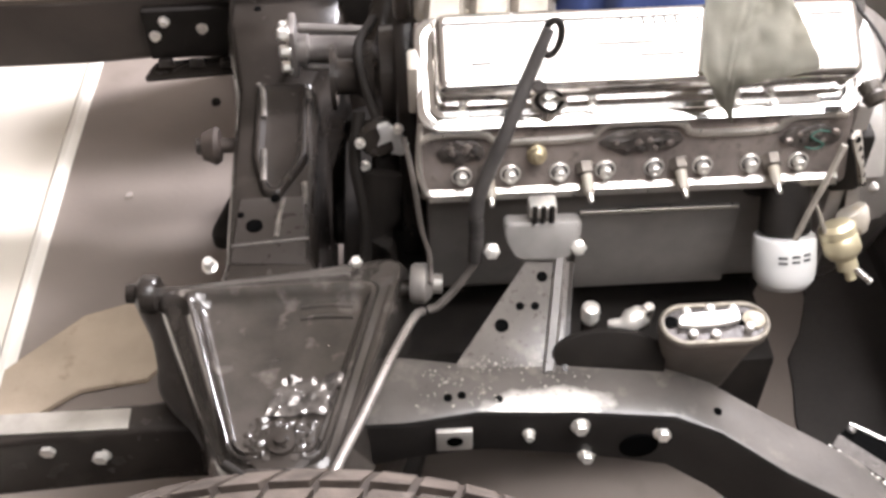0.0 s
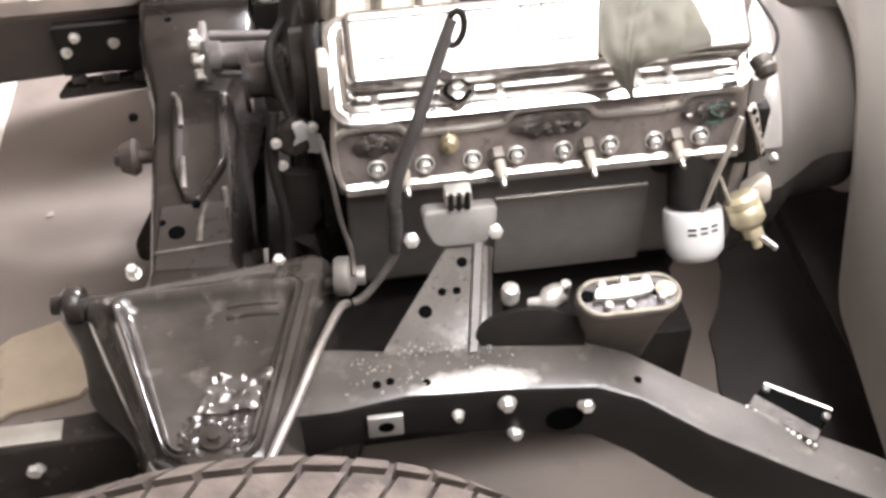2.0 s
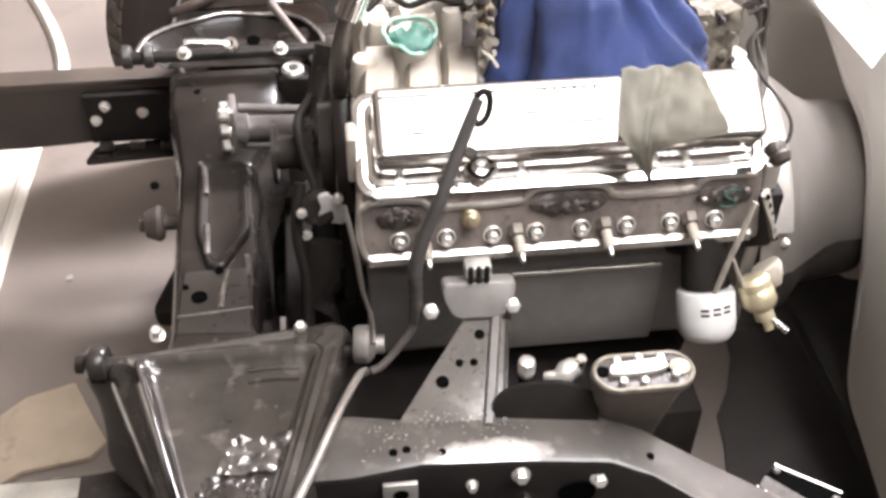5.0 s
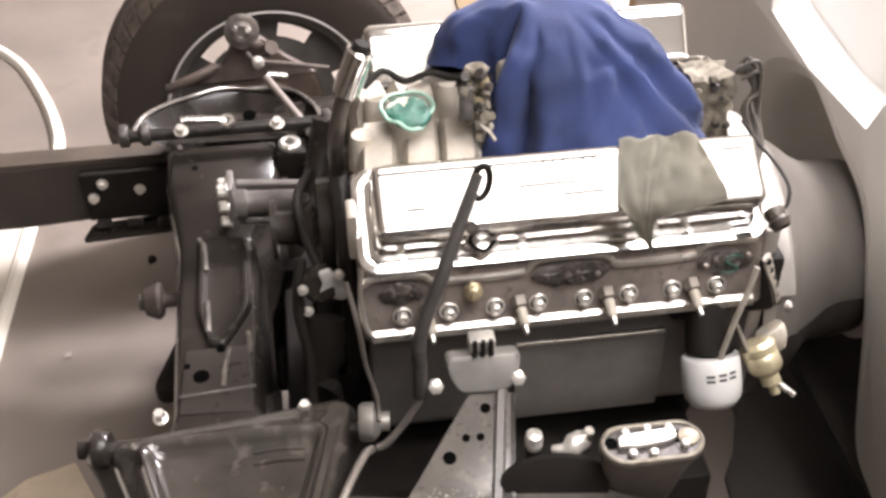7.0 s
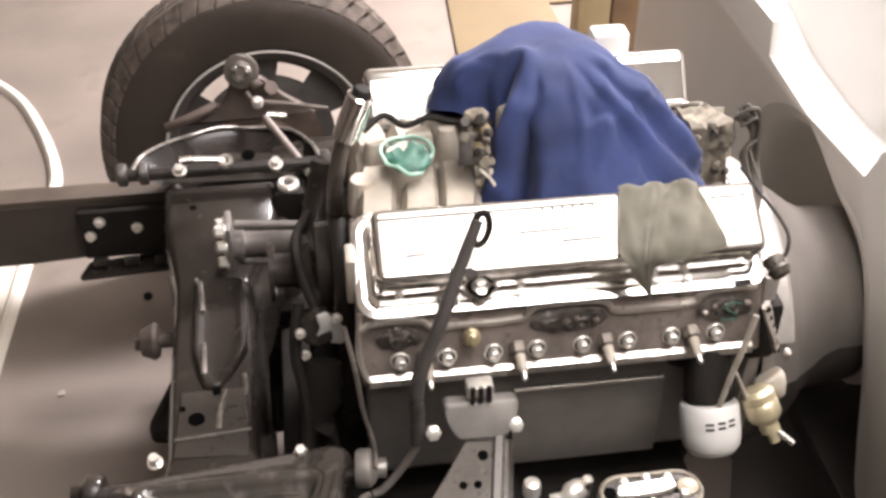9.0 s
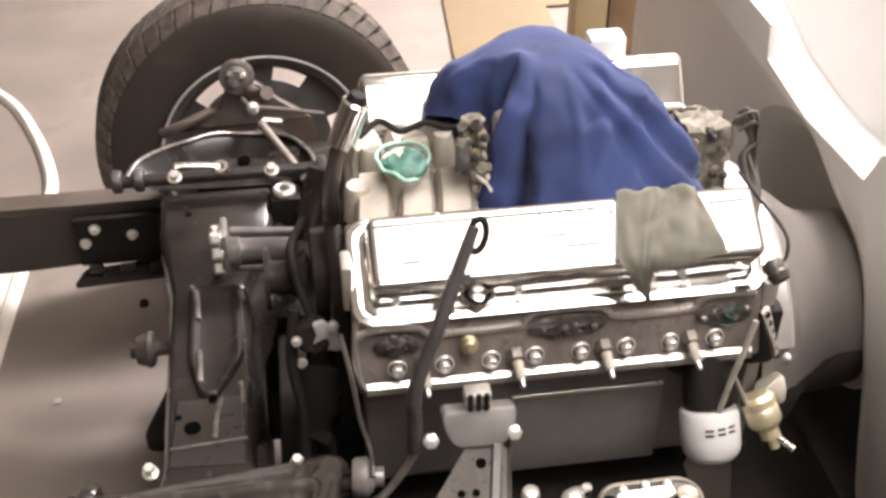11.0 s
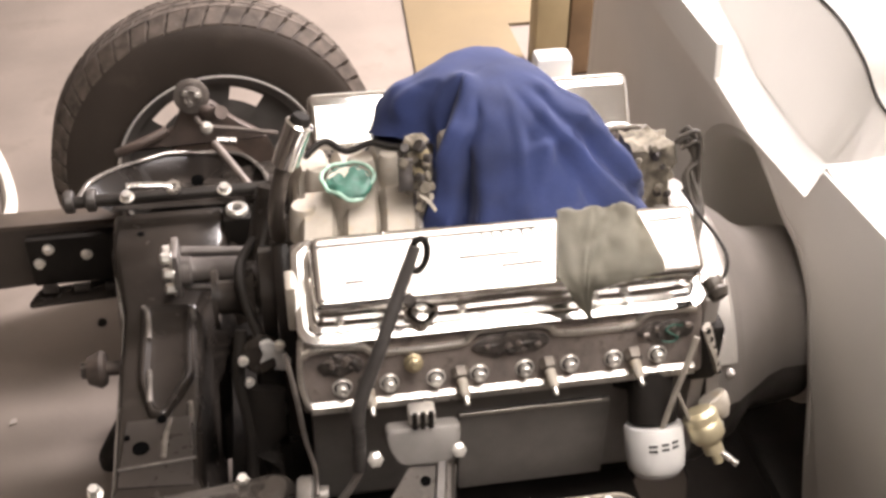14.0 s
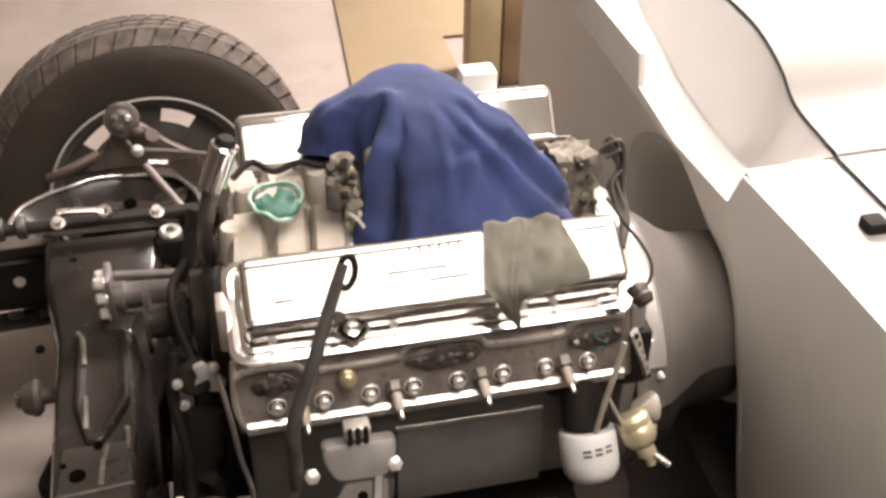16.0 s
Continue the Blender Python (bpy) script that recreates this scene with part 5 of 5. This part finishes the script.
    part("belt_guard", sweep(B(), spline([(0.035, 1.02, 0.54), (0.03, 1.0, 0.48), (0.035, 1.0, 0.42)], 5), 0.024, 10, flat=0.5), MATT_BLACK, e)
    for pts, r, m in (([(0.012, 1.06, 0.60), (0.004, 1.03, 0.55), (0.012, 1.0, 0.49), (0.008, 0.97, 0.43)], 0.0075, MATT_BLACK), ([(0.03, 1.24, 0.60), (0.012, 1.16, 0.615), (0.020, 1.10, 0.60), (0.032, 1.06, 0.585)], 0.006, MATT_BLACK)):
        part("coolant_hose", sweep(B(), spline(pts, 6), r, 10), m, e, "dark thin hose at the engine front")
    part("lifting_eye", box(B(), 0.069, 0.080, 0.985, 1.02, 0.655, 0.715, 0.003), mat("pale_bracket", (0.42, 0.38, 0.32), 0.4, 0.4, 0.15, 40, 0.1), e, "pale steel bracket")
    # dipstick tube with its ring, and a nut on the cover
    grip = spline([(0.206, 0.945, 0.788), (0.190, 0.930, 0.753), (0.162, 0.900, 0.693), (0.136, 0.885, 0.627), (0.134, 0.882, 0.57), (0.133, 0.881, 0.535)], 7)
    dip = part("dipstick_tube", sweep(B(), grip, 0.007, 12, radii=[0.0062 + 0.0022 * min(1, k / 22) for k in range(len(grip))]), mat("dark_rubber_grip", (0.06, 0.055, 0.052), 0.35, 0, 0.2, 40, 0.1), e, "dark dipstick tube with a ring handle")
    part("lower_tube", sweep(B(), spline([(0.133, 0.881, 0.540), (0.130, 0.879, 0.525), (0.112, 0.876, 0.495), (0.092, 0.868, 0.476), (0.080, 0.866, 0.472)], 6), 0.0048, 10), mat("dull_tube_steel", (0.24, 0.215, 0.195), 0.35, 0.6, 0.2, 40, 0.1), dip, "dull steel tube end")
    ring = [Vector((0.209 + 0.009 * math.cos(a) + 0.003 * math.sin(a), 0.943 + 0.006 * math.sin(a), 0.778 + 0.016 * math.sin(a))) for a in (2 * math.pi * k / 20 for k in range(21))]
    part("ring", sweep(B(), ring, 0.0040, 8, up=(0.1, -1, 0.3)), MATT_BLACK, dip)
    part("clip", lathe(B(), (0.196, 0.924, 0.735), (0, -0.8, 0.5), [(0, 0), (0.007, 0), (0.007, 0.008), (0, 0.009)], 10), DARK_RECESS, dip)
    wn = part("wing_nut", lathe(B(), on_cover(0.214, 0.014, 0.010), OUT, [(0, 0), (0.011, 0), (0.011, 0.006), (0.007, 0.010), (0.007, 0.020), (0, 0.021)], 12), BRIGHT_STEEL, e, "bright wing nut with dark wire")
    for s in (-1, 1):
        part("wing", lathe(B(), on_cover(0.214 + s * 0.012, 0.020, 0.022), (0, -0.8, 0.5), [(0, 0), (0.007, 0), (0.007, 0.004), (0, 0.004)], 12), BRIGHT_STEEL, wn)
    part("wire", sweep(B(), spline([on_cover(0.214 + 0.014 * math.cos(a), 0.022 + 0.014 * math.sin(a), 0.030) for a in (0.0, 1.2, 2.4, 3.6, 4.8, 6.0)], 4), 0.0025, 7), MATT_BLACK, wn)
    part("fuel_line", sweep(B(), spline([(0.062, 0.965, 0.640), (0.070, 0.925, 0.615), (0.076, 0.90, 0.57), (0.083, 0.885, 0.545), (0.084, 0.86, 0.545), (0.083, 0.845, 0.54)], 6), 0.0030, 8), mat("dull_line", (0.11, 0.096, 0.086), 0.4, 0.6, 0.15, 40, 0.1), e, "dull steel fuel line")
    return e


engine()

gear = thing("gearbox", (0.9, MID, 0.3), "grey alloy bell housing and gearbox behind the engine", "gearbox")
def shell(bm, x, y, z, profile, a0, a1, n=40):
    """Turns (radius, offset) pairs about an axis along x, between two angles."""
    rows = [[bm.verts.new((x + o, y + r * math.cos(radians(a0 + (a1 - a0) * k / n)), z + r * math.sin(radians(a0 + (a1 - a0) * k / n)))) for r, o in profile] for k in range(n + 1)]
    for p, q in zip(rows, rows[1:]):
        for i in range(len(profile) - 1):
            bm.faces.new((p[i], p[i + 1], q[i + 1], q[i]))
    bmesh.ops.solidify(bm, geom=bm.faces[:], thickness=0.004)
    return bm


bell = part("bell_housing", shell(B(), 0.566, MID, 0.455, [(0.206, 0.0), (0.206, 0.016), (0.200, 0.022), (0.194, 0.036), (0.187, 0.050), (0.186, 0.056), (0.180, 0.062), (0.160, 0.090), (0.140, 0.115), (0.128, 0.14), (0.125, 0.20)], -10, 172), BELL_ALLOY, gear, "grey alloy bell housing")
part("starter_recess", lathe(B(), (0.566, MID, 0.455), (1, 0, 0), [(0, 0), (0.190, 0), (0.188, 0.03), (0.165, 0.075), (0.130, 0.11), (0.12, 0.19), (0, 0.21)], 48), mat("dark_starter_casting", (0.085, 0.075, 0.067), 0.32, 0.4, 0.35, 14, 0.35, 40), gear, "dark casting beside the starter")
for a, r, o, h in ((158, 0.196, 0.030, 0.034), (166, 0.190, 0.024, 0.026), (176, 0.190, 0.018, 0.024), (184, 0.186, 0.030, 0.030)):
    u = Vector((0, math.cos(radians(a)), math.sin(radians(a))))
    part("cast_lug", lathe(B(), Vector((0.566 + o, MID, 0.455)) + u * (r - 0.012), u + Vector((0.5, 0, 0)), [(0, 0), (0.008, 0), (0.007, h * 0.4), (0.003, h * 0.55), (0, h * 0.6)], 9), BELL_ALLOY, bell)
part("case", lathe(B(), (0.776, MID, 0.44), (1, 0, 0), [(0, 0), (0.12, 0), (0.12, 0.5), (0.09, 0.62), (0, 0.62)], 32), BELL_ALLOY, gear)
for a in (100, 122, 144):
    c = Vector((0.588, MID + 0.199 * math.cos(radians(a)), 0.455 + 0.199 * math.sin(radians(a))))
    part("bolt", bolt(B(), c, (1, 0, 0), 0.008, 0.008), BOLT_STEEL, bell)
part("flange_edge", shell(B(), 0.570, MID, 0.455, [(0.2065, 0), (0.2085, 0.001), (0.2085, 0.032), (0.203, 0.038), (0.194, 0.039)], 40, 153), mat("pale_flange", (0.60, 0.57, 0.53), 0.4, 0.4, 0.2, 20, 0.1), bell, "pale machined flange")
part("starter_nose", lathe(B(), (0.568, 0.942, 0.52), (0.5, -0.45, -0.75), [(0, 0), (0.018, 0), (0.019, 0.006), (0.014, 0.02), (0.007, 0.03), (0, 0.031)], 16), ALLOY, gear, "alloy casting nose")


# ---- cloths ----
def blue_cloth():
    root = thing("cloth", (0.335, 1.20, 0.69), "blue cotton cloth draped over the carburettor", "cloth")
    table = [(0, 0.150, 0.700), (45, 0.135, 0.70), (90, 0.115, 0.70), (130, 0.125, 0.735), (165, 0.140, 0.762), (180, 0.142, 0.770), (198, 0.124, 0.787), (212, 0.098, 0.777), (222, 0.112, 0.705), (232, 0.165, 0.690), (270, 0.162, 0.690), (305, 0.195, 0.688), (326, 0.232, 0.685), (345, 0.172, 0.70), (360, 0.150, 0.70)]
    n, k, bm = 180, 34, B()
    rows = []
    for i in range(k + 1):
        s, row = i / k, []
        for j in range(n):
            a = 360 * j / n
            rb = np.interp(a, [t[0] for t in table], [t[1] for t in table])
            zb = np.interp(a, [t[0] for t in table], [t[2] for t in table])
            th = radians(a)
            shape = min(1, s * 1.35)
            w = 0.80 - 0.34 * max(0, math.cos(th - 0.1)) ** 0.7
            r = rb * (w * math.sin(shape * math.pi / 2) ** 0.9 + (1 - w) * (s * s * 0.6 + s * 0.4))
            z = 0.854 - (0.854 - zb) * (0.30 * (1 - math.cos(min(1, s * 1.2) * math.pi / 2)) + 0.70 * max(0, (s - 0.22) / 0.78) ** 1.25)
            wob = 2 * noise.noise(Vector((s * 2, math.cos(th) * 2, math.sin(th) * 2)))
            fold = abs(math.sin(th * 4.5 + wob)) * 1.6 + 0.8 * abs(math.sin(th * 8 + 1.5 + wob)) - 1.2
            r += 0.002 * s * fold
            p = Vector((0.335 + r * math.cos(th), 1.205 + r * math.sin(th), z))
            q = noise.noise_vector(p * 13) * 0.010 + noise.noise_vector(p * 34) * 0.004
            q += Vector((math.cos(th), math.sin(th), 0.4)) * 0.005 * (1 - abs(noise.noise(Vector((p.x * 15 - p.z * 8, p.y * 15, p.z * 11 + 4))))) ** 6
            p += q * min(1, s * 3)
            for c0, c1, wd, dep in ((221, -0.5, 5, 0.016), (204, 0.8, 5, 0.010), (247, 0.35, 4.5, 0.026), (256, 0.3, 5, -0.006), (296, 3.4, 4.5, 0.012), (304, 3.4, 4.5, -0.008), (312, 3.2, 4.5, 0.014), (320, 3.0, 5, -0.010), (328, 2.4, 4.5, 0.010)):
                da = (a - c0 - 14 * c1 * (s - 0.5) + 180) % 360 - 180
                p += Vector((-math.cos(th), -math.sin(th), 0)) * dep * math.exp(-((da / wd) ** 2)) * min(1, max(0, s - 0.18) * 2.2)
            dk = (p - Vector((0.292, 1.165, 0.845))).length
            p.z += 0.016 * math.exp(-((dk / 0.016) ** 2))
            row.append(bm.verts.new(p))
        rows.append(row)
    for a, b in zip(rows, rows[1:]):
        for j in range(n):
            bm.faces.new((a[j], a[(j + 1) % n], b[(j + 1) % n], b[j]))
    bmesh.ops.remove_doubles(bm, verts=rows[0], dist=0.001)
    bmesh.ops.solidify(bm, geom=bm.faces[:], thickness=0.0015)
    part("drape", bm, BLUE_CLOTH, root, angle=80)


blue_cloth()


def rag():
    root = thing("rag", on_cover(0.43, 0.07, 0.08), "grey-green cotton rag hanging over the valve cover", "rag")
    bm, nu, nv = B(), 36, 40
    rows = []
    for i in range(nv + 1):
        t, row = i / nv, []
        for j in range(nu + 1):
            s = j / nu
            full = np.interp(s, [0, 0.08, 0.16, 0.23, 0.27, 0.33, 0.5, 1], [0.132, 0.155, 0.171, 0.160, 0.122, 0.111, 0.106, 0.092])
            d = t * full
            k = min(1, d / 0.08)
            x = 0.3716 + 0.0817 * s + (0.033 * s - 0.014 * (1 - 0.3 * s)) * k
            if d > 0.088:
                q = (d - 0.088) / 0.08
                x += (0.398 + 0.028 * s - x) * q * (1 if s < 0.32 else 0.45)
            a = float(np.interp(d, (0, 0.010, 0.080, 0.088, 0.096, 0.104, 0.112, 0.172), (0.1045, 0.1045, 0.0345, 0.0268, 0.0206, 0.0164, 0.0132, -0.0115)))
            h = float(np.interp(d, (0, 0.010, 0.080, 0.088, 0.096, 0.104, 0.112, 0.172), (0.068, 0.0775, 0.0788, 0.0782, 0.0752, 0.0700, 0.0632, 0.0120)))
            a += 0.0025 * math.sin(s * 17) * (1 - t)
            fold = 0.0035 * math.sin(s * 9 + t * 3) * (0.4 + t) + 0.003 * noise.noise(Vector((s * 5, t * 5, 2)))
            fold += 0.007 * math.exp(-(((s - 0.26) / 0.05) ** 2)) * max(0, t - 0.25) + 0.005 * math.exp(-(((s - 0.12) / 0.05) ** 2)) * t
            fold += 0.004 * math.exp(-(((s - 0.35 - 0.9 * (0.45 - t)) / 0.06) ** 2)) + 0.003 * math.exp(-(((s - 0.55 + 0.3 * t) / 0.04) ** 2)) * (1 - t)
            row.append(bm.verts.new(on_cover(x, a, h + 0.003 + abs(fold))))
        rows.append(row)
    for a, b in zip(rows, rows[1:]):
        for j in range(nu):
            bm.faces.new((a[j], a[j + 1], b[j + 1], b[j]))
    bmesh.ops.solidify(bm, geom=bm.faces[:], thickness=-0.0015)
    fab = part("fabric", bm, RAG_CLOTH, root, angle=70)
    hem = [on_cover(0.3716 + 0.0817 * k / 20, 0.1045 + 0.0025 * math.sin(k / 20 * 17), 0.0725) for k in range(21)]
    part("hem", sweep(B(), hem, 0.0022, 8), RAG_CLOTH, fab)


rag()


# ---- steering box and linkage beside the near rail ----
sb = thing("steering_box", (0.36, 0.75, 0.48), "dull brown steering box with a plated oval top cover", "steering box")
stadium = [(x + 0.36, y + 0.751) for x, y in rounded(0.110, 0.052, 0.0259, 8)]
bm = B()
loft(bm, [[Vector((x, y + (0.566 - z) * 0.22, z)) for x, y in shrink(stadium, d)] for d, z in ((0.016, 0.43), (0.010, 0.50), (0.004, 0.548), (0.0, 0.556), (0.0, 0.564), (0.002, 0.566))])
part("housing", bm, GEAR_TAN, sb)
part("rim", sweep(B(), [Vector((x, y, 0.567)) for x, y in shrink(stadium, 0.003) + shrink(stadium, 0.003)[:1]], 0.003, 8), mat("pale_rim", (0.16, 0.14, 0.11), 0.45, 0.3, 0.4, 70, 0.3), sb, "dull worn rim")
part("recess", prism(B(), shrink(stadium, 0.006), 0.0015, Matrix.Translation((0, 0, 0.566))), DARK_RECESS, sb, "dark recess")
tp = part("top_plate", prism(B(), rpoly([(0.322, 0.746), (0.345, 0.744), (0.372, 0.746), (0.386, 0.750), (0.384, 0.762), (0.350, 0.761), (0.326, 0.759)], 0.003), 0.007, Matrix.Translation((0, 0, 0.5675)), 0.0015), BOLT_STEEL, sb, "bright plated top plate")
for x, y in ((0.334, 0.764), (0.358, 0.767), (0.381, 0.765), (0.335, 0.737), (0.357, 0.735), (0.392, 0.742)):
    part("bolt", lathe(B(), (x, y, 0.568), (0, -0.2, 1), [(0, 0), (0.0048, 0), (0.0048, 0.005), (0.003, 0.007), (0, 0.0072)], 9), BOLT_STEEL, tp)
part("end_cap", lathe(B(), (0.399, 0.752, 0.566), (0, 0, 1), [(0, 0), (0.012, 0), (0.011, 0.004), (0.006, 0.007), (0, 0.008)], 16), mat("tan_cap", (0.30, 0.26, 0.20), 0.5, 0.2, 0.3, 60, 0.2), sb)
for x in (0.317, 0.388):
    part("port", lathe(B(), (x, 0.754, 0.5675), (0, 0, 1), [(0, 0), (0.007, 0), (0.007, 0.002), (0, 0.002)], 14), HOLE, sb)

lk = thing("steering_link", (0.27, 0.79, 0.5), "bright steel ball joint and clevis beside the rail", "steering link")
part("ball", lathe(B(), (0.247, 0.797, 0.515), (0, 0, 1), [(0, 0), (0.009, 0), (0.010, 0.006), (0.007, 0.011), (0.0105, 0.013), (0.009, 0.020), (0.004, 0.022), (0, 0.023)], 9), BOLT_STEEL, lk)
part("clevis", sweep(B(), spline([(0.262, 0.778, 0.53), (0.278, 0.776, 0.531), (0.292, 0.782, 0.533), (0.305, 0.787, 0.532)], 5), 0.008, 10, radii=[0.004, 0.005, 0.006, 0.006, 0.007, 0.009, 0.011, 0.012, 0.013, 0.012, 0.012, 0.012, 0.011, 0.010, 0.009, 0.006]), BOLT_STEEL, lk)
part("pin", rod(B(), (0.302, 0.785, 0.520), (0.302, 0.780, 0.552), 0.006), BRIGHT_STEEL, lk)
part("shaft", rod(B(), (0.247, 0.797, 0.520), (0.247, 0.80, 0.42), 0.008), FRAME_BLACK, lk)
lk.location += Vector((0, 0.004, 0.006))
arch = thing("shield", (0.26, 0.757, 0.49), "black half-round rubber shield behind the rail", "shield")
part("plate", prism(B(), [(0.058 * math.cos(radians(a)), 0.030 * math.sin(radians(a))) for a in range(0, 181, 12)] + [(-0.058, -0.05), (0.058, -0.05)], 0.008, axes((0.262, 0.764, 0.512), (1, -0.08, 0), (0, 0.35, 1)), 0.002), MATT_BLACK, arch)


# ---- car body ----
def body():
    b = thing("car_body", (1.3, MID, 0.2), "grey primed car body with bare firewall and cowl", "car body")
    X = 0.735
    top = [(-0.02, 0.762), (0.777, 0.750), (0.90, 0.745), (1.095, 0.732), (1.122, 0.676), (1.295, 0.664), (1.446, 0.676), (1.456, 0.728), (1.66, 0.728), (1.95, 0.71), (2.03, 0.67)]
    curve = [(p.x, p.y) for p in spline([Vector((y, z, 0)) for y, z in ((1.44, 0.30), (1.445, 0.45), (1.425, 0.54), (1.365, 0.595), (1.28, 0.618), (1.20, 0.618), (1.11, 0.598), (1.064, 0.562), (1.035, 0.510), (1.001, 0.44), (0.964, 0.34), (0.930, 0.275), (0.86, 0.248), (0.71, 0.20))], 5)]
    part("firewall", extrude_x(B(), top + [(2.03, 0.30)] + [(y + 0.6 * 0.030 * w, z + 0.036 * w) for y, z in curve for w in [min(1, max(0, (y - 1.17) / 0.10))]] + [(0.5, 0.15), (-0.02, 0.15)], X, X + 0.012, 0.002), PRIMER, b, "smooth grey primed firewall")
    # ledges behind the firewall's top edge, then the riser and the cowl top
    rows = [(-0.02, 0.759, 0.76), (0.99, 0.737, 0.744), (1.096, 0.729, 0.747), (1.124, 0.673, 0.748), (1.21, 0.666, 0.756), (1.266, 0.662, 0.786), (1.345, 0.664, 0.807), (1.446, 0.672, 0.809), (1.52, 0.692, 0.803), (1.60, 0.708, 0.796), (1.68, 0.722, 0.79), (1.95, 0.706, 0.76), (2.03, 0.668, 0.73)]
    bm = B()
    rows = [tuple(p) for i in range(len(rows) - 1) for p in spline(rows, 4)[4 * i : 4 * i + 4]] + [rows[-1]]
    cols = [[bm.verts.new((x, y, z)) for x, z in ((X + 0.004, a), (0.80, a + 0.001), (0.806, a + 0.004), (0.857, c - 0.003), (0.862, c), (1.6, c + 0.01))] for y, a, c in rows]
    for p, q in zip(cols, cols[1:]):
        for i in range(5):
            bm.faces.new((p[i], p[i + 1], q[i + 1], q[i]))
    bmesh.ops.solidify(bm, geom=bm.faces[:], thickness=0.003)
    part("cowl", bm, PRIMER, b, "grey primed cowl with a stepped ledge", 62)
    part("seam", sweep(B(), [(0.861, y, c + 0.001) for y, a, c in rows], 0.002, 6), UNDERSEAL, b)
    part("clip", box(B(), 0.812, 0.838, 0.93, 0.955, 0.736, 0.757, 0.003), MATT_BLACK, b)
    part("floor_pan", box(B(), X + 0.012, 2.6, 0.05, 2.25, 0.20, 0.225), UNDERSEAL, b, "black undersealed floor pan")
    inner = [q for q in curve if q[1] > 0.29 and q[0] > 0.97]
    # the tunnel rolls into the firewall on its far side
    bm, cols = B(), []
    for y, z in inner:
        w = min(1, max(0, (y - 1.17) / 0.10))
        cols.append([bm.verts.new((X + x, y - 0.010 + w * o * 0.6, z + 0.010 + w * o)) for x, o in ((-0.001, 0.032), (0.004, 0.022), (0.016, 0.012), (0.036, 0.005), (0.070, 0.0), (1.66, 0.0))])
    for p, q in zip(cols, cols[1:]):
        for i in range(5):
            bm.faces.new((p[i], p[i + 1], q[i + 1], q[i]))
    bmesh.ops.solidify(bm, geom=bm.faces[:], thickness=0.003)
    part("tunnel", bm, PRIMER, b, "grey transmission tunnel", 60)
    part("sill_side", box(B(), X + 0.012, 2.6, -0.03, 0.05, 0.15, 0.70, 0.01), PRIMER, b)
    part("sill_side", box(B(), X + 0.012, 2.6, 2.03, 2.11, 0.15, 0.64, 0.01), PRIMER, b)


body()
